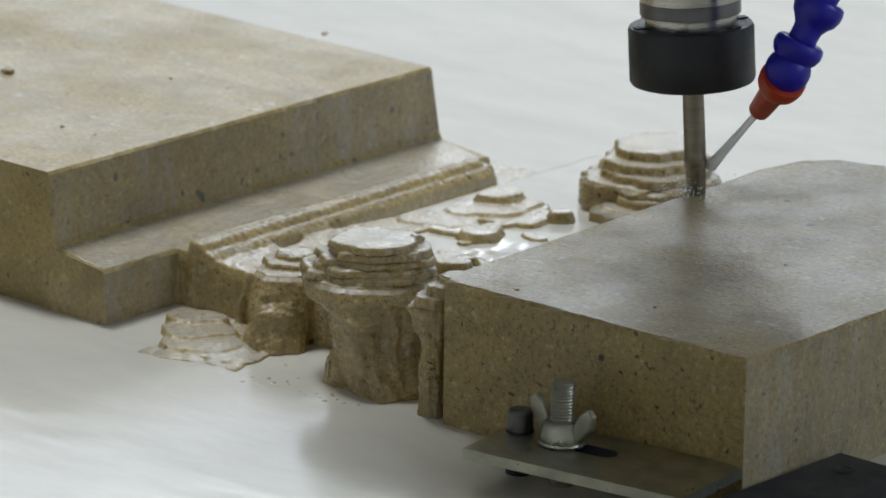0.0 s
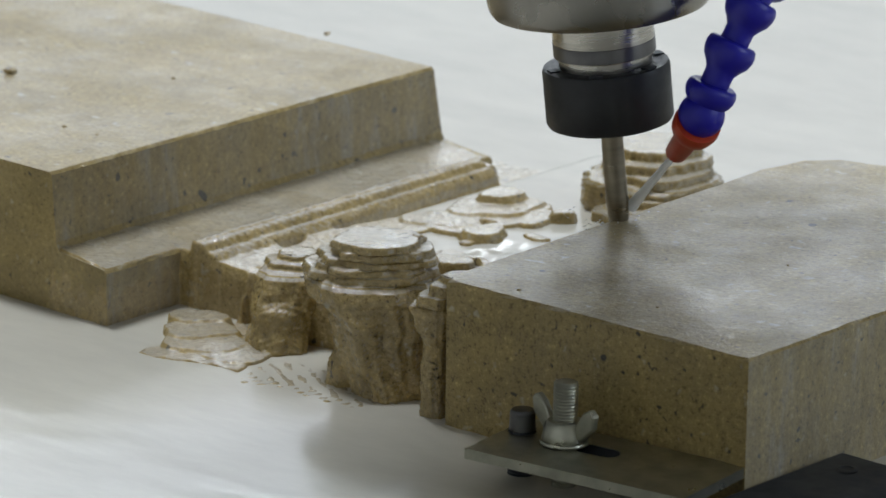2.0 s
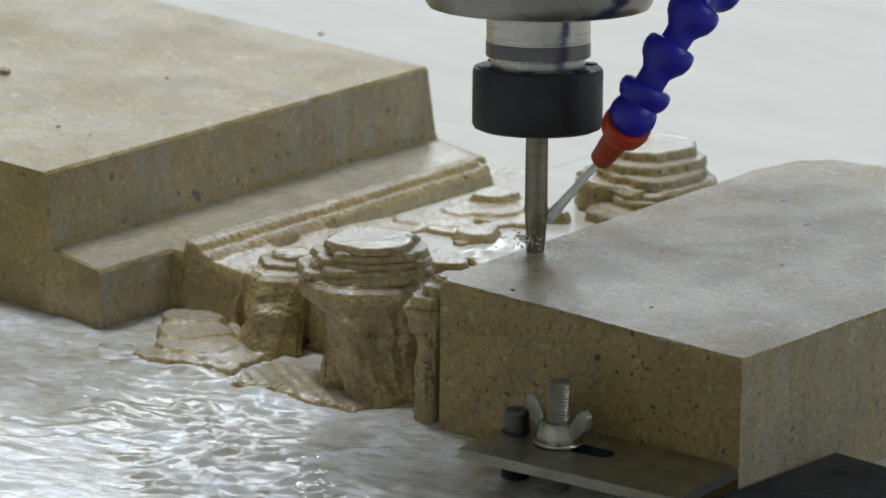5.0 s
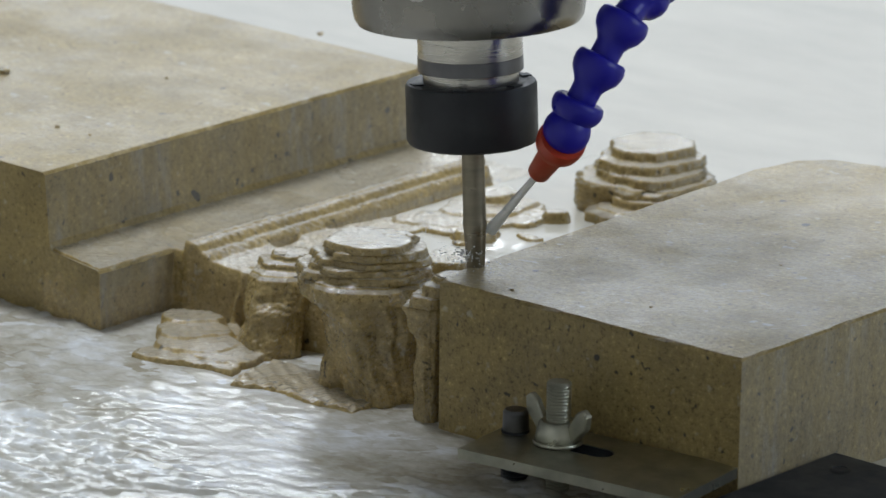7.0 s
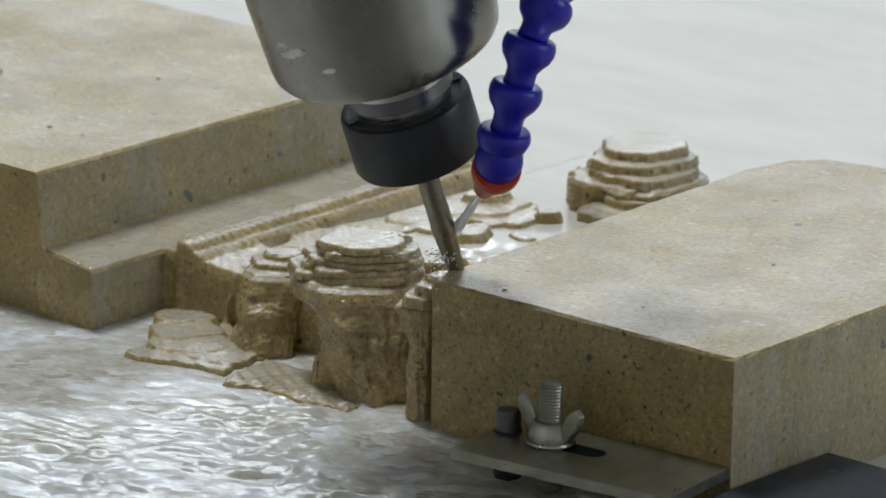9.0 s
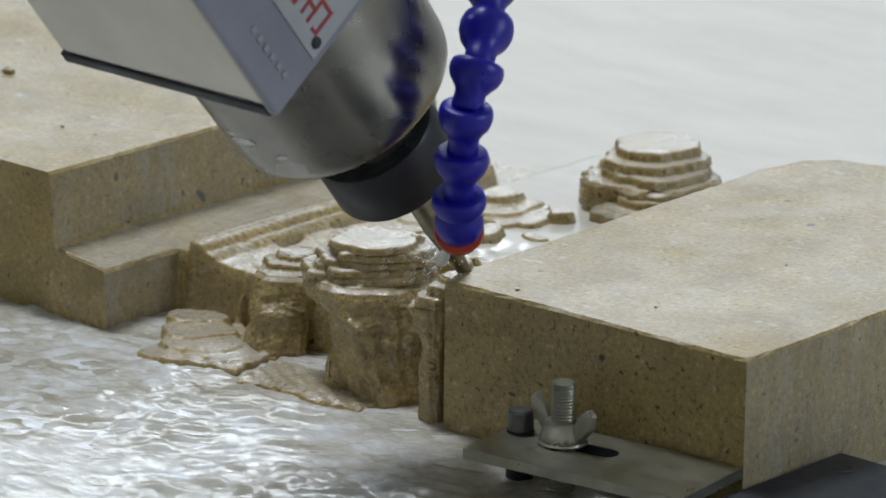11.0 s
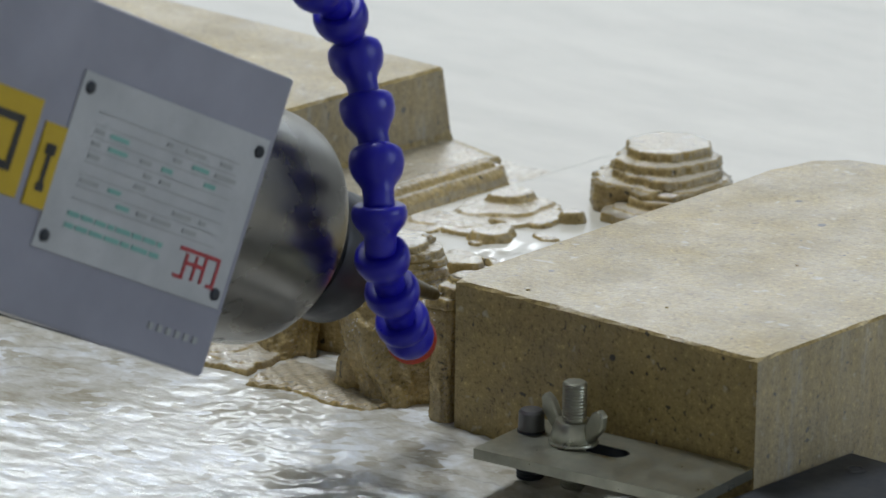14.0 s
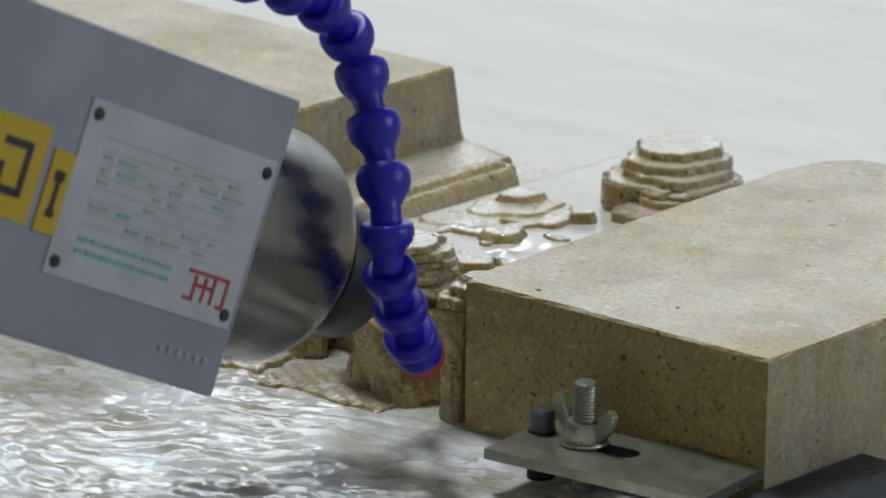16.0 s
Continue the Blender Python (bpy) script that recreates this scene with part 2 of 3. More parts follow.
def relief_mesh():
    """The roughed-out carving: a height sheet cut in flat terraces."""
    step = 0.0007
    xs = np.arange(-0.2200, -0.0030, step)
    ys = np.arange(-0.030, 0.312, step)
    X, Y = np.meshgrid(xs, ys, indexing="ij")

    def wobble(scale, amp, seed):
        r = np.random.RandomState(seed)
        out = np.zeros_like(X)
        for _ in range(7):
            a, k, ph = r.uniform(0, 6.28), scale * r.uniform(0.6, 1.7), r.uniform(0, 6.28)
            out += np.sin((X * np.cos(a) + Y * np.sin(a)) * k + ph)
        return out * amp / 2.6

    wx, wy = wobble(160, 0.0022, 1), wobble(170, 0.0022, 2)
    U, V = X + wx, Y + wy

    def ell(cx, cy, rx, ry, turn=0.0):
        c, s = math.cos(radians(turn)), math.sin(radians(turn))
        du, dv = U - cx, V - cy
        return np.hypot((du * c + dv * s) / rx, (-du * s + dv * c) / ry)

    def terrace(z, h, z0=0.0):
        return np.floor((z - z0) / h) * h + z0

    def lay(shape, z):
        return np.where(shape, np.maximum(Z, z), Z)

    Z = -0.010 + 0 * X
    # relief ground behind the figures
    Z = lay((Y > 0.066 + wobble(90, 0.004, 5)) & (Y < 0.262 + wobble(60, 0.006, 6)) & (X < -0.012), 0.0196)
    # ledge beside the tall slab, and the recess between it and the ridge
    Z = lay((X < LEDGE_X) & (Y > 0.0) & (Y < LEFT_Y), 0.0300 + (X - LEFT_X) * -0.12)
    Z = lay((X >= LEDGE_X) & (X < -0.176) & (Y > 0.044) & (Y < 0.236), 0.0262)
    # corded ridge: a narrow lip, then two rows of beads down a shallow slope
    far = np.clip((Y - 0.044) / 0.18, 0, 1)
    width = 0.0150 - 0.003 * far
    q = (X + 0.1808) / width
    run = (q > 0) & (q < 1 + wx * 12) & (Y > 0.0437 + wy * 0.25) & (Y < 0.2262 + wobble(140, 0.003, 15))
    beads = 0.00055 * np.maximum(0, np.sin(Y * 1350 + 2 * np.sin(Y * 90))) * np.exp(-((q - 0.42) / 0.13) ** 2) + 0.0005 * np.maximum(0, np.sin(Y * 1210 + 1.5)) * np.exp(-((q - 0.76) / 0.12) ** 2)
    groove = 0.0011 * np.exp(-((q - 0.60) / 0.06) ** 2) + 0.0007 * np.exp(-((q - 0.26) / 0.05) ** 2)
    Z = np.where(run, 0.0313 - 0.0065 * np.clip((q - 0.22) / 0.78, 0, 1) ** 1.1 + beads - groove, Z)
    # shoulder of the ridge towards the figures, and the rock wall between them
    Z = lay((X > -0.170) & (X < -0.146 + wx) & (Y > 0.0437 + wy * 0.3) & (Y < 0.085 - (X + 0.17) * 0.4), 0.0248 - (X + 0.170) * 0.06)
    Z = lay((X > -0.116) & (X < -0.070) & (Y > 0.042 + wy) & (Y < 0.075), 0.0285)
    # slurry run in the gully between ridge and small figure, in little scallops
    gully = (X > -0.151) & (X < -0.128 + wx) & (Y > 0.041 + 0.0025 * np.sin(X * 900) + wy) & (Y < 0.075)
    Z = lay(gully, terrace(0.0225 + (Y - 0.050) * 0.9, 0.0026, 0.001).clip(0.004, 0.0245))
    # rough steps at the waterline
    toe = (X > -0.104 + wx * 2) & (X < -0.036) & (Y > -0.0145 + wy * 1.6) & (Y < 0.02)
    Z = lay(toe, 0.0019 + 0.0004 * np.sin(X * 1150 + 3 * np.sin(Y * 300)) * (Y < -0.004) + 0.0003 * np.sin(Y * 900 + X * 500))
    toe = (X > -0.062 + wx * 2) & (X < -0.004) & (Y > -0.006 + wy * 1.5) & (Y < 0.02)
    Z = lay(toe, -0.0006)
    # thin scalloped plates in the corner between ledge and ridge
    Z = lay((X > -0.150 + wx) & (X < -0.106 + wx * 2) & (Y > -0.0125 + (X + 0.13) * 0.30 + wy * 2.4) & (Y < 0.060) & (Y < 0.030 - (X + 0.125) * 0.55), 0.0026 + 0.0003 * np.sin(X * 500 + Y * 300))
    for cx, cy, rx, ry, z, turn in ((-0.121, 0.008, 0.016, 0.012, 0.0034, 20), (-0.1405, 0.007, 0.0185, 0.0135, 0.0042, 25), (-0.1500, 0.0165, 0.0165, 0.0120, 0.0054, 30), (-0.160, 0.028, 0.013, 0.010, 0.0068, 20)):
        Z = lay(ell(cx, cy, rx, ry, turn) < 1, z)
    # low flat layers in the middle
    for cx, cy, rx, ry, z, turn in ((-0.150, 0.118, 0.0150, 0.052, 0.0240, -4), (-0.1420, 0.160, 0.0130, 0.018, 0.0252, -30), (-0.1310, 0.176, 0.0185, 0.034, 0.0246, -12), (-0.1350, 0.188, 0.0150, 0.0225, 0.0262, -18), (-0.1395, 0.1975, 0.0082, 0.0105, 0.0294, -10),
                                    (-0.1135, 0.1545, 0.0100, 0.0110, 0.0238, 0), (-0.1135, 0.1545, 0.0082, 0.0090, 0.0270, 0), (-0.112, 0.190, 0.0075, 0.0110, 0.0250, 10), (-0.104, 0.197, 0.0050, 0.0060, 0.0276, 0),
                                    (-0.096, 0.168, 0.0052, 0.0045, 0.0240, 0), (-0.090, 0.150, 0.0040, 0.0045, 0.0226, 0), (-0.098, 0.124, 0.012, 0.009, 0.0236, 10), (-0.096, 0.120, 0.007, 0.005, 0.0262, 10), (-0.086, 0.102, 0.011, 0.008, 0.0300, -10), (-0.078, 0.094, 0.012, 0.009, 0.0350, 10),
                                    (-0.094, 0.215, 0.0045, 0.0050, 0.0236, 0), (-0.080, 0.186, 0.0050, 0.0040, 0.0230, 0)):
        Z = lay(ell(cx, cy, rx, ry, turn) < 1, z)
    for cx, cy in ((-0.094, 0.178), (-0.118, 0.214), (-0.1005, 0.1445), (-0.07, 0.16), (-0.124, 0.166)):
        Z = np.where(ell(cx, cy, 0.0030, 0.0028) < 1, np.minimum(Z, 0.0165), Z)
    rs = np.random.RandomState(31)
    for _ in range(30):
        cx, cy = rs.uniform(-0.128, -0.03), rs.uniform(0.085, 0.235)
        q = rs.uniform(0.0018, 0.0042)
        Z = lay(ell(cx, cy, q, q * rs.uniform(0.7, 1.2)) < 1, rs.choice((0.0220, 0.0230, 0.0242)))
    for _ in range(2):
        P = np.pad(Z, 1, mode="edge")
        Z = (P[:-2, 1:-1] + P[2:, 1:-1] + P[1:-1, :-2] + P[1:-1, 2:] + 3 * P[1:-1, 1:-1]) / 7
    Z = Z + wobble(420, 0.00012, 9) * (Z > 0) + wobble(1500, 0.00010, 19) * (Z > 0)
    nx, ny = X.shape
    verts = np.stack([X + wobble(500, 0.0002, 11), Y + wobble(480, 0.0002, 12), Z], -1).reshape(-1, 3)
    idx = np.arange(nx * ny).reshape(nx, ny)
    quads = np.stack([idx[:-1, :-1], idx[1:, :-1], idx[1:, 1:], idx[:-1, 1:]], -1).reshape(-1, 4)
    keep = (Z.reshape(-1)[quads] > -0.0090).any(1)
    quads = quads[keep]
    me = bpy.data.meshes.new("relief")
    me.from_pydata(verts.tolist(), [], quads.tolist())
    me.validate()
    for p in me.polygons:
        p.use_smooth = True
    return me


def outline(level, n, seed, rough=0.075):
    """A rounded outline: height, centre, half sizes, turn and squareness (2 is an ellipse)."""
    z, cx, cy, rx, ry, turn, power = level
    c, s_ = math.cos(radians(turn)), math.sin(radians(turn))
    pts = []
    for k in range(n):
        a = 2 * math.pi * k / n
        ca, sa = math.cos(a), math.sin(a)
        e = 2.0 / power
        w = 1 + rough * noise.noise(Vector((ca * 1.6, sa * 1.6, seed * 3.7))) * 2 + rough * 0.9 * noise.noise(Vector((ca * 4.5 + 7, sa * 4.5, seed * 2.3))) + rough * 0.35 * noise.noise(Vector((ca * 14, sa * 14, seed * 5.1)))
        x, y = rx * w * math.copysign(abs(ca) ** e, ca), ry * w * math.copysign(abs(sa) ** e, sa)
        pts.append(Vector((cx + x * c - y * s_, cy + x * s_ + y * c)))
    return pts


def terraced(name, levels, body, parent, label, seed, n=160, chisel=1.0, uneven=0.085):
    """A figure roughed out by the cutter: flat treads with upright risers, over a wall that follows the body's outlines."""
    bm = bmesh.new()
    rows = []

    def ring(pts, z, centre, grow=0.0, wave=0.0002):
        rows.append([bm.verts.new((*(p + (p - centre).normalized() * grow), z + wave * noise.noise(Vector((p.x * 260, p.y * 260, z * 300))))) for p in pts])

    for i, level in enumerate(levels):
        z, mid = level[0], Vector(level[1:3])
        pts = outline(level, n, seed + i * 1.9, uneven)
        below = levels[i + 1][0] if i + 1 < len(levels) else body[0][0]
        sag = 0.0005
        if i == 0:
            for share in (0.25, 0.6, 0.85):
                ring([mid.lerp(p, share) for p in pts], z, mid)
        ring(pts, z, mid, -0.0013)
        ring(pts, z - sag * 0.35, mid, -0.0005)
        ring(pts, z - sag * 1.6, mid, 0.0)
        if i + 1 < len(levels):
            ring(pts, (z + below) / 2, mid, 0.0002, 0.0005)
            ring(pts, below + 0.0009, mid, 0.0002)
            ring(pts, below + 0.0002, mid, 0.0008)
    # the wall, sunk and swollen by the tool's slanting passes
    z = levels[-1][0] - 0.0016
    low = body[-1][0]
    while z > low:
        for p, q in zip(body, body[1:]):
            if p[0] >= z >= q[0] or (z > body[0][0] and p is body[0]):
                f = min(1.0, max(0.0, (p[0] - z) / (p[0] - q[0])))
                f = f * f * (3 - 2 * f)
                lv = tuple(u + (v - u) * f for u, v in zip(p, q))
                break
        mid = Vector(lv[1:3])
        pts = outline(lv, n, seed + (len(levels) - 1) * 1.9 + (levels[-1][0] - z) * 14, uneven)
        row = []
        fade = min(1.0, (levels[-1][0] - z) / 0.006)
        for k, p in enumerate(pts):
            a = 2 * math.pi * k / n
            v = Vector((p.x * 70 + z * 45, p.y * 70, z * 75 + seed))
            slant = z + 0.0075 * math.sin(a * 2 + seed) + 0.004 * noise.noise(Vector((math.cos(a) * 3, math.sin(a) * 3, seed)))
            g = 0.0017 * noise.noise(v) + 0.0009 * noise.noise(v * 3.1) + 0.00045 * noise.noise(v * 9)
            g += 0.0013 * (abs(((slant * 95) % 1.0) - 0.5) - 0.25) + 0.00030 * math.sin(slant * 2900)
            row.append(bm.verts.new((*(p + (p - mid).normalized() * g * chisel * fade), z)))
        rows.append(row)
        z -= 0.0007
    for a, b in zip(rows, rows[1:]):
        for k in range(n):
            bm.faces.new((b[k], b[(k + 1) % n], a[(k + 1) % n], a[k]))
    bm.faces.new(rows[0])
    bmesh.ops.recalc_face_normals(bm, faces=bm.faces)
    bmesh.ops.triangulate(bm, faces=[f for f in bm.faces if len(f.verts) > 4])
    return part(name, bm, STONE_CUT, parent, label, smooth=True)


def figures(r):
    """The rounded figures standing out of the relief."""
    terraced("front_boss", [(0.0592, -0.0654, 0.0324, 0.0172, 0.0145, 41.3, 2.2), (0.0562, -0.0652, 0.0346, 0.0205, 0.0172, 41.3, 2.3), (0.0529, -0.0666, 0.0347, 0.0228, 0.0192, 41.3, 2.4), (0.0500, -0.0679, 0.0338, 0.0244, 0.0205, 41.3, 2.4), (0.0472, -0.0687, 0.0328, 0.0256, 0.0216, 41.3, 2.4), (0.0442, -0.0680, 0.0321, 0.0266, 0.0226, 41.3, 2.4)],
             [(0.0440, -0.0664, 0.0305, 0.0268, 0.0236, 41.3, 2.4), (0.0375, -0.0643, 0.0293, 0.0272, 0.0244, 41.3, 2.4), (0.0285, -0.0583, 0.0293, 0.0225, 0.0262, 41.3, 2.4), (0.0235, -0.0573, 0.0282, 0.0205, 0.0268, 41.3, 2.4), (0.0150, -0.0550, 0.0275, 0.0192, 0.0272, 41.3, 2.4), (0.0020, -0.0503, 0.0277, 0.0175, 0.0282, 41.3, 2.4), (-0.0120, -0.0492, 0.0273, 0.0180, 0.0300, 41.3, 2.4)],
             r, "large rounded boss roughed out in steps", 4)
    bm = bmesh.new()
    bmesh.ops.create_icosphere(bm, subdivisions=3, radius=1.0)
    for v in bm.verts:
        v.co = Vector((v.co.x * 0.0042, v.co.y * 0.0036, v.co.z * 0.0026)) * (1 + 0.4 * noise.noise(v.co * 1.6))
    bmesh.ops.translate(bm, verts=bm.verts, vec=(-0.0560, 0.0465, 0.0570))
    part("knob", bm, STONE_CUT, r, smooth=True)
    terraced("front_lobe", [(0.0185, -0.0640, 0.0165, 0.0055, 0.0060, 0, 2.2)], [(0.0180, -0.0640, 0.0165, 0.0065, 0.0070, 0, 2.2), (0.008, -0.0645, 0.0155, 0.0085, 0.0085, 0, 2.4), (-0.012, -0.0640, 0.0150, 0.0090, 0.0095, 0, 2.4)], r, "low wet lobe under the boss", 6, 70, 0.6)
    terraced("edge_fin", [(0.0585, -0.0105, 0.0185, 0.0050, 0.0075, 8, 2.6), (0.0560, -0.0110, 0.0160, 0.0065, 0.0100, 8, 2.6), (0.0515, -0.0135, 0.0140, 0.0085, 0.0108, 8, 2.5), (0.0470, -0.0152, 0.0130, 0.0100, 0.0110, 8, 2.5)],
             [(0.0465, -0.0155, 0.0125, 0.0103, 0.0108, 8, 2.5), (0.0420, -0.0140, 0.0125, 0.0088, 0.0104, 8, 2.5), (0.0330, -0.0115, 0.0120, 0.0055, 0.0090, 5, 2.6), (0.0150, -0.0110, 0.0105, 0.0050, 0.0085, 5, 2.6), (-0.012, -0.0115, 0.0095, 0.0055, 0.0090, 5, 2.6)],
             r, "thin upright fin of stone left beside the slab", 21, 80, 0.8)
    terraced("small_boss", [(0.0365, -0.1249, 0.0513, 0.0085, 0.0080, 41.3, 2.4), (0.0340, -0.1255, 0.0488, 0.0115, 0.0110, 41.3, 2.4), (0.0312, -0.1249, 0.0460, 0.0133, 0.0142, 41.3, 2.5)],
             [(0.0308, -0.1242, 0.0446, 0.0136, 0.0150, 41.3, 2.6), (0.0150, -0.1237, 0.0397, 0.0136, 0.0195, 41.3, 2.6), (0.0000, -0.1223, 0.0356, 0.0133, 0.0225, 41.3, 2.6), (-0.0120, -0.1224, 0.0349, 0.0135, 0.0230, 41.3, 2.6)],
             r, "small stepped boss with upright sides", 14, 120)
    terraced("far_boss", [(0.0485, -0.0985, 0.2530, 0.0165, 0.0185, -20, 2.3), (0.0442, -0.0965, 0.2490, 0.0205, 0.0220, -15, 2.3), (0.0400, -0.0945, 0.2470, 0.0235, 0.0245, -10, 2.3), (0.0362, -0.0960, 0.2460, 0.0275, 0.0265, 5, 2.4)],
             [(0.0340, -0.0965, 0.2465, 0.0290, 0.0285, 0, 2.5), (0.0180, -0.0955, 0.2465, 0.0290, 0.0290, 0, 2.5), (-0.012, -0.0955, 0.2465, 0.0290, 0.0290, 0, 2.5)],
             r, "rounded boss at the far end in coarse steps", 9, uneven=0.10)
    terraced("far_step", [(0.0325, -0.0820, 0.2300, 0.0140, 0.0125, 30, 2.2), (0.0285, -0.0830, 0.2270, 0.0170, 0.0160, 25, 2.3)],
             [(0.0250, -0.0840, 0.2235, 0.0185, 0.0190, 20, 2.3), (-0.012, -0.0840, 0.2235, 0.0185, 0.0190, 20, 2.3)], r, "low steps before the far boss", 33, 90)


def stone():
    r = root("stone_workpiece", "wet beige speckled sandstone block, half carved in terraces", "stone")
    bm = bmesh.new()
    prof = [(-0.55, -0.018), (LEDGE_X, -0.018), (LEDGE_X, 0.0245), (LEDGE_X - 0.001, 0.0258), (LEFT_X + 0.0045, 0.0285), (LEFT_X + 0.0028, 0.0320), (LEFT_X + 0.0004, TOP - 0.0012), (LEFT_X - 0.0010, TOP), (-0.55, TOP)]
    rows = []
    for k in range(61):
        y = LEFT_Y * k / 60
        row = []
        for n_, (x, z) in enumerate(prof):
            j = 0.0007 * noise.noise(Vector((n_ * 3.1, y * 140, 2))) if 2 <= n_ <= 7 else 0.0
            lean = 0.10 * (TOP - max(z, 0.022)) if k == 60 else 0.0
            row.append(bm.verts.new((x + j, y + lean, z + (j * 0.4 if n_ in (3, 6, 7) else 0))))
        rows.append(row)
    for a, b in zip(rows, rows[1:]):
        for k in range(len(prof)):
            m = (k + 1) % len(prof)
            bm.faces.new((a[k], a[m], b[m], b[k]))
    bm.faces.new(rows[0][::-1])
    bm.faces.new(rows[-1])
    bmesh.ops.recalc_face_normals(bm, faces=bm.faces)
    bmesh.ops.triangulate(bm, faces=[f for f in bm.faces if len(f.verts) > 4])
    part("tall_slab", bm, STONE, r, "uncut flat-topped slab of wet sandstone with a ledge")
    part("low_slab", rough_prism([(0.0, 0.001), (0.149, 0.0035), (0.149, 0.2575), (0.060, 0.2570), (0.024, 0.2560), (0.004, 0.2495), (-0.006, 0.238), (-0.0105, 0.214), (-0.0096, 0.195),
                                  (-0.0065, 0.100), (-0.003, 0.012)], -0.018, TOP, jitter=0.0009, seed=8), STONE, r, "uncut sandstone slab with a chipped edge")
    me = relief_mesh()
    me.materials.append(STONE_CUT)
    ob = new("relief", me)
    ob.parent = r
    tagged(ob, "roughed-out carved ground in stepped wet stone")
    figures(r)


stone()


# ---- clamp ----
def screw_shaft(r, z0, z1, pitch=0.0013, n=20):
    """A threaded rod: a turned bar with close ridges."""
    prof = [(r * 0.82, z0)]
    z = z0 + pitch / 2
    while z < z1 - pitch:
        prof += [(r, z), (r * 0.97, z + pitch * 0.2), (r * 0.90, z + pitch * 0.5), (r * 0.97, z + pitch * 0.8)]
        z += pitch
    prof += [(r * 0.97, z1 - pitch * 0.6), (r * 0.80, z1)]
    return turned(prof, n, None, 0.35)


def clamp():
    place = pose(0.0573, -0.0533, 0.0190, 0, 0, 7.5)
    r = root("clamp_strap", "zinc-plated steel strap clamp bolted against the stone", "clamp", place)
    bm = bmesh.new()
    # slotted strap: outline with a long hole, extruded
    L, D, T = 0.098, 0.046, 0.0042
    outer = [(0, 0), (L, 0), (L, D), (0, D)]
    sx0, sx1, sy, sr = 0.022, 0.047, 0.028, 0.0052
    hole = [(sx1 + sr * math.cos(a), sy + sr * math.sin(a)) for a in np.linspace(-math.pi / 2, math.pi / 2, 9)] + [(sx0 + sr * math.cos(a), sy + sr * math.sin(a)) for a in np.linspace(math.pi / 2, 3 * math.pi / 2, 9)]
    for z, up in ((0.0, True), (-T, False)):
        es = []
        for loop in (outer, hole):
            vs = [bm.verts.new((x, y, z)) for x, y in loop]
            es += [bm.edges.new((vs[k], vs[(k + 1) % len(vs)])) for k in range(len(vs))]
        bmesh.ops.triangle_fill(bm, use_beauty=True, use_dissolve=False, edges=es)
    bm.verts.ensure_lookup_table()
    no, nh = len(outer), len(hole)
    n = no + nh
    for base, cnt in ((0, no), (no, nh)):
        for k in range(cnt):
            a, b = bm.verts[base + k], bm.verts[base + (k + 1) % cnt]
            c, d = bm.verts[n + base + (k + 1) % cnt], bm.verts[n + base + k]
            bm.faces.new((a, b, c, d))
    bmesh.ops.recalc_face_normals(bm, faces=bm.faces)
    part("strap", bm, ZINC, r, "scuffed zinc-plated strap with a long slot")
    # dark lining set inside the slot in place of its shade
    walls = bmesh.new()
    up = [walls.verts.new((sx0 + (x - sx0) * 0.985, sy + (y - sy) * 0.965, -0.0003)) for x, y in hole]
    dn = [walls.verts.new((v.co.x, v.co.y, -T - 0.0002)) for v in up]
    for k in range(len(up)):
        walls.faces.new((up[k], up[(k + 1) % len(up)], dn[(k + 1) % len(up)], dn[k]))
    part("slot_shade", walls, DARKSTEEL, r)
    # support bolt near the free end
    bx, by = 0.0065, 0.0305
    b = part("support_bolt", screw_shaft(0.0056, -0.037, 0.0015), DARKSTEEL, r, "dark threaded support bolt")
    b.location = (bx, by, 0)
    part("bolt_head", turned([(0.0050, 0.0003), (0.0052, 0.001), (0.0050, 0.0080), (0.0042, 0.0090), (0.0001, 0.0092)], 28), GREYSTEEL, b)
    # stud with a wing nut
    s = part("stud", screw_shaft(0.0049, -0.037, 0.0250), ZINC, r, "threaded steel stud")
    s.location = (0.0275, 0.028, 0)
    part("washer", turned([(0.0095, 0.0003), (0.0098, 0.0010), (0.0095, 0.0017), (0.0055, 0.0017)], 32), ZINC, s)
    part("wing_nut", turned([(0.0088, 0.0018), (0.0090, 0.0030), (0.0076, 0.0085), (0.0066, 0.0095), (0.0052, 0.0095)], 28), ZINC, s, "steel wing nut")
    for sgn in (1, -1):
        w = bmesh.new()
        prof = [(0.005, 0.0025), (0.0105, 0.0035), (0.0165, 0.0095), (0.0172, 0.0150), (0.0145, 0.0172), (0.0110, 0.0150), (0.0070, 0.0085)]
        f0 = [w.verts.new((x * sgn, -0.0017, z)) for x, z in prof]
        f1 = [w.verts.new((x * sgn, 0.0017, z)) for x, z in prof]
        w.faces.new(f0)
        w.faces.new(f1[::-1])
        for k in range(len(prof)):
            w.faces.new((f0[k], f0[(k + 1) % len(prof)], f1[(k + 1) % len(prof)], f1[k]))
        bmesh.ops.recalc_face_normals(w, faces=w.faces)
        soften(w, 0.0006, 1)
        bmesh.ops.rotate(w, verts=w.verts, cent=(0, 0, 0), matrix=Matrix.Rotation(radians(-14), 3, "Z"))
        part("wing", w, ZINC, s)


clamp()


def side_bar():
    r = root("steel_bar", "dark oily steel bar lying beside the stone", "bar")
    part("bar", box(0.1515, 0.215, -0.085, 0.061, -0.018, 0.012, 0.0012), DARKSTEEL, r)
    part("bolt_hole", turned([(0.0045, 0.0122), (0.0030, 0.0126), (0.0028, 0.0123), (0.0001, 0.0122)], 20, Matrix.Translation((0.166, 0.045, 0))), BLACK, r)


side_bar()


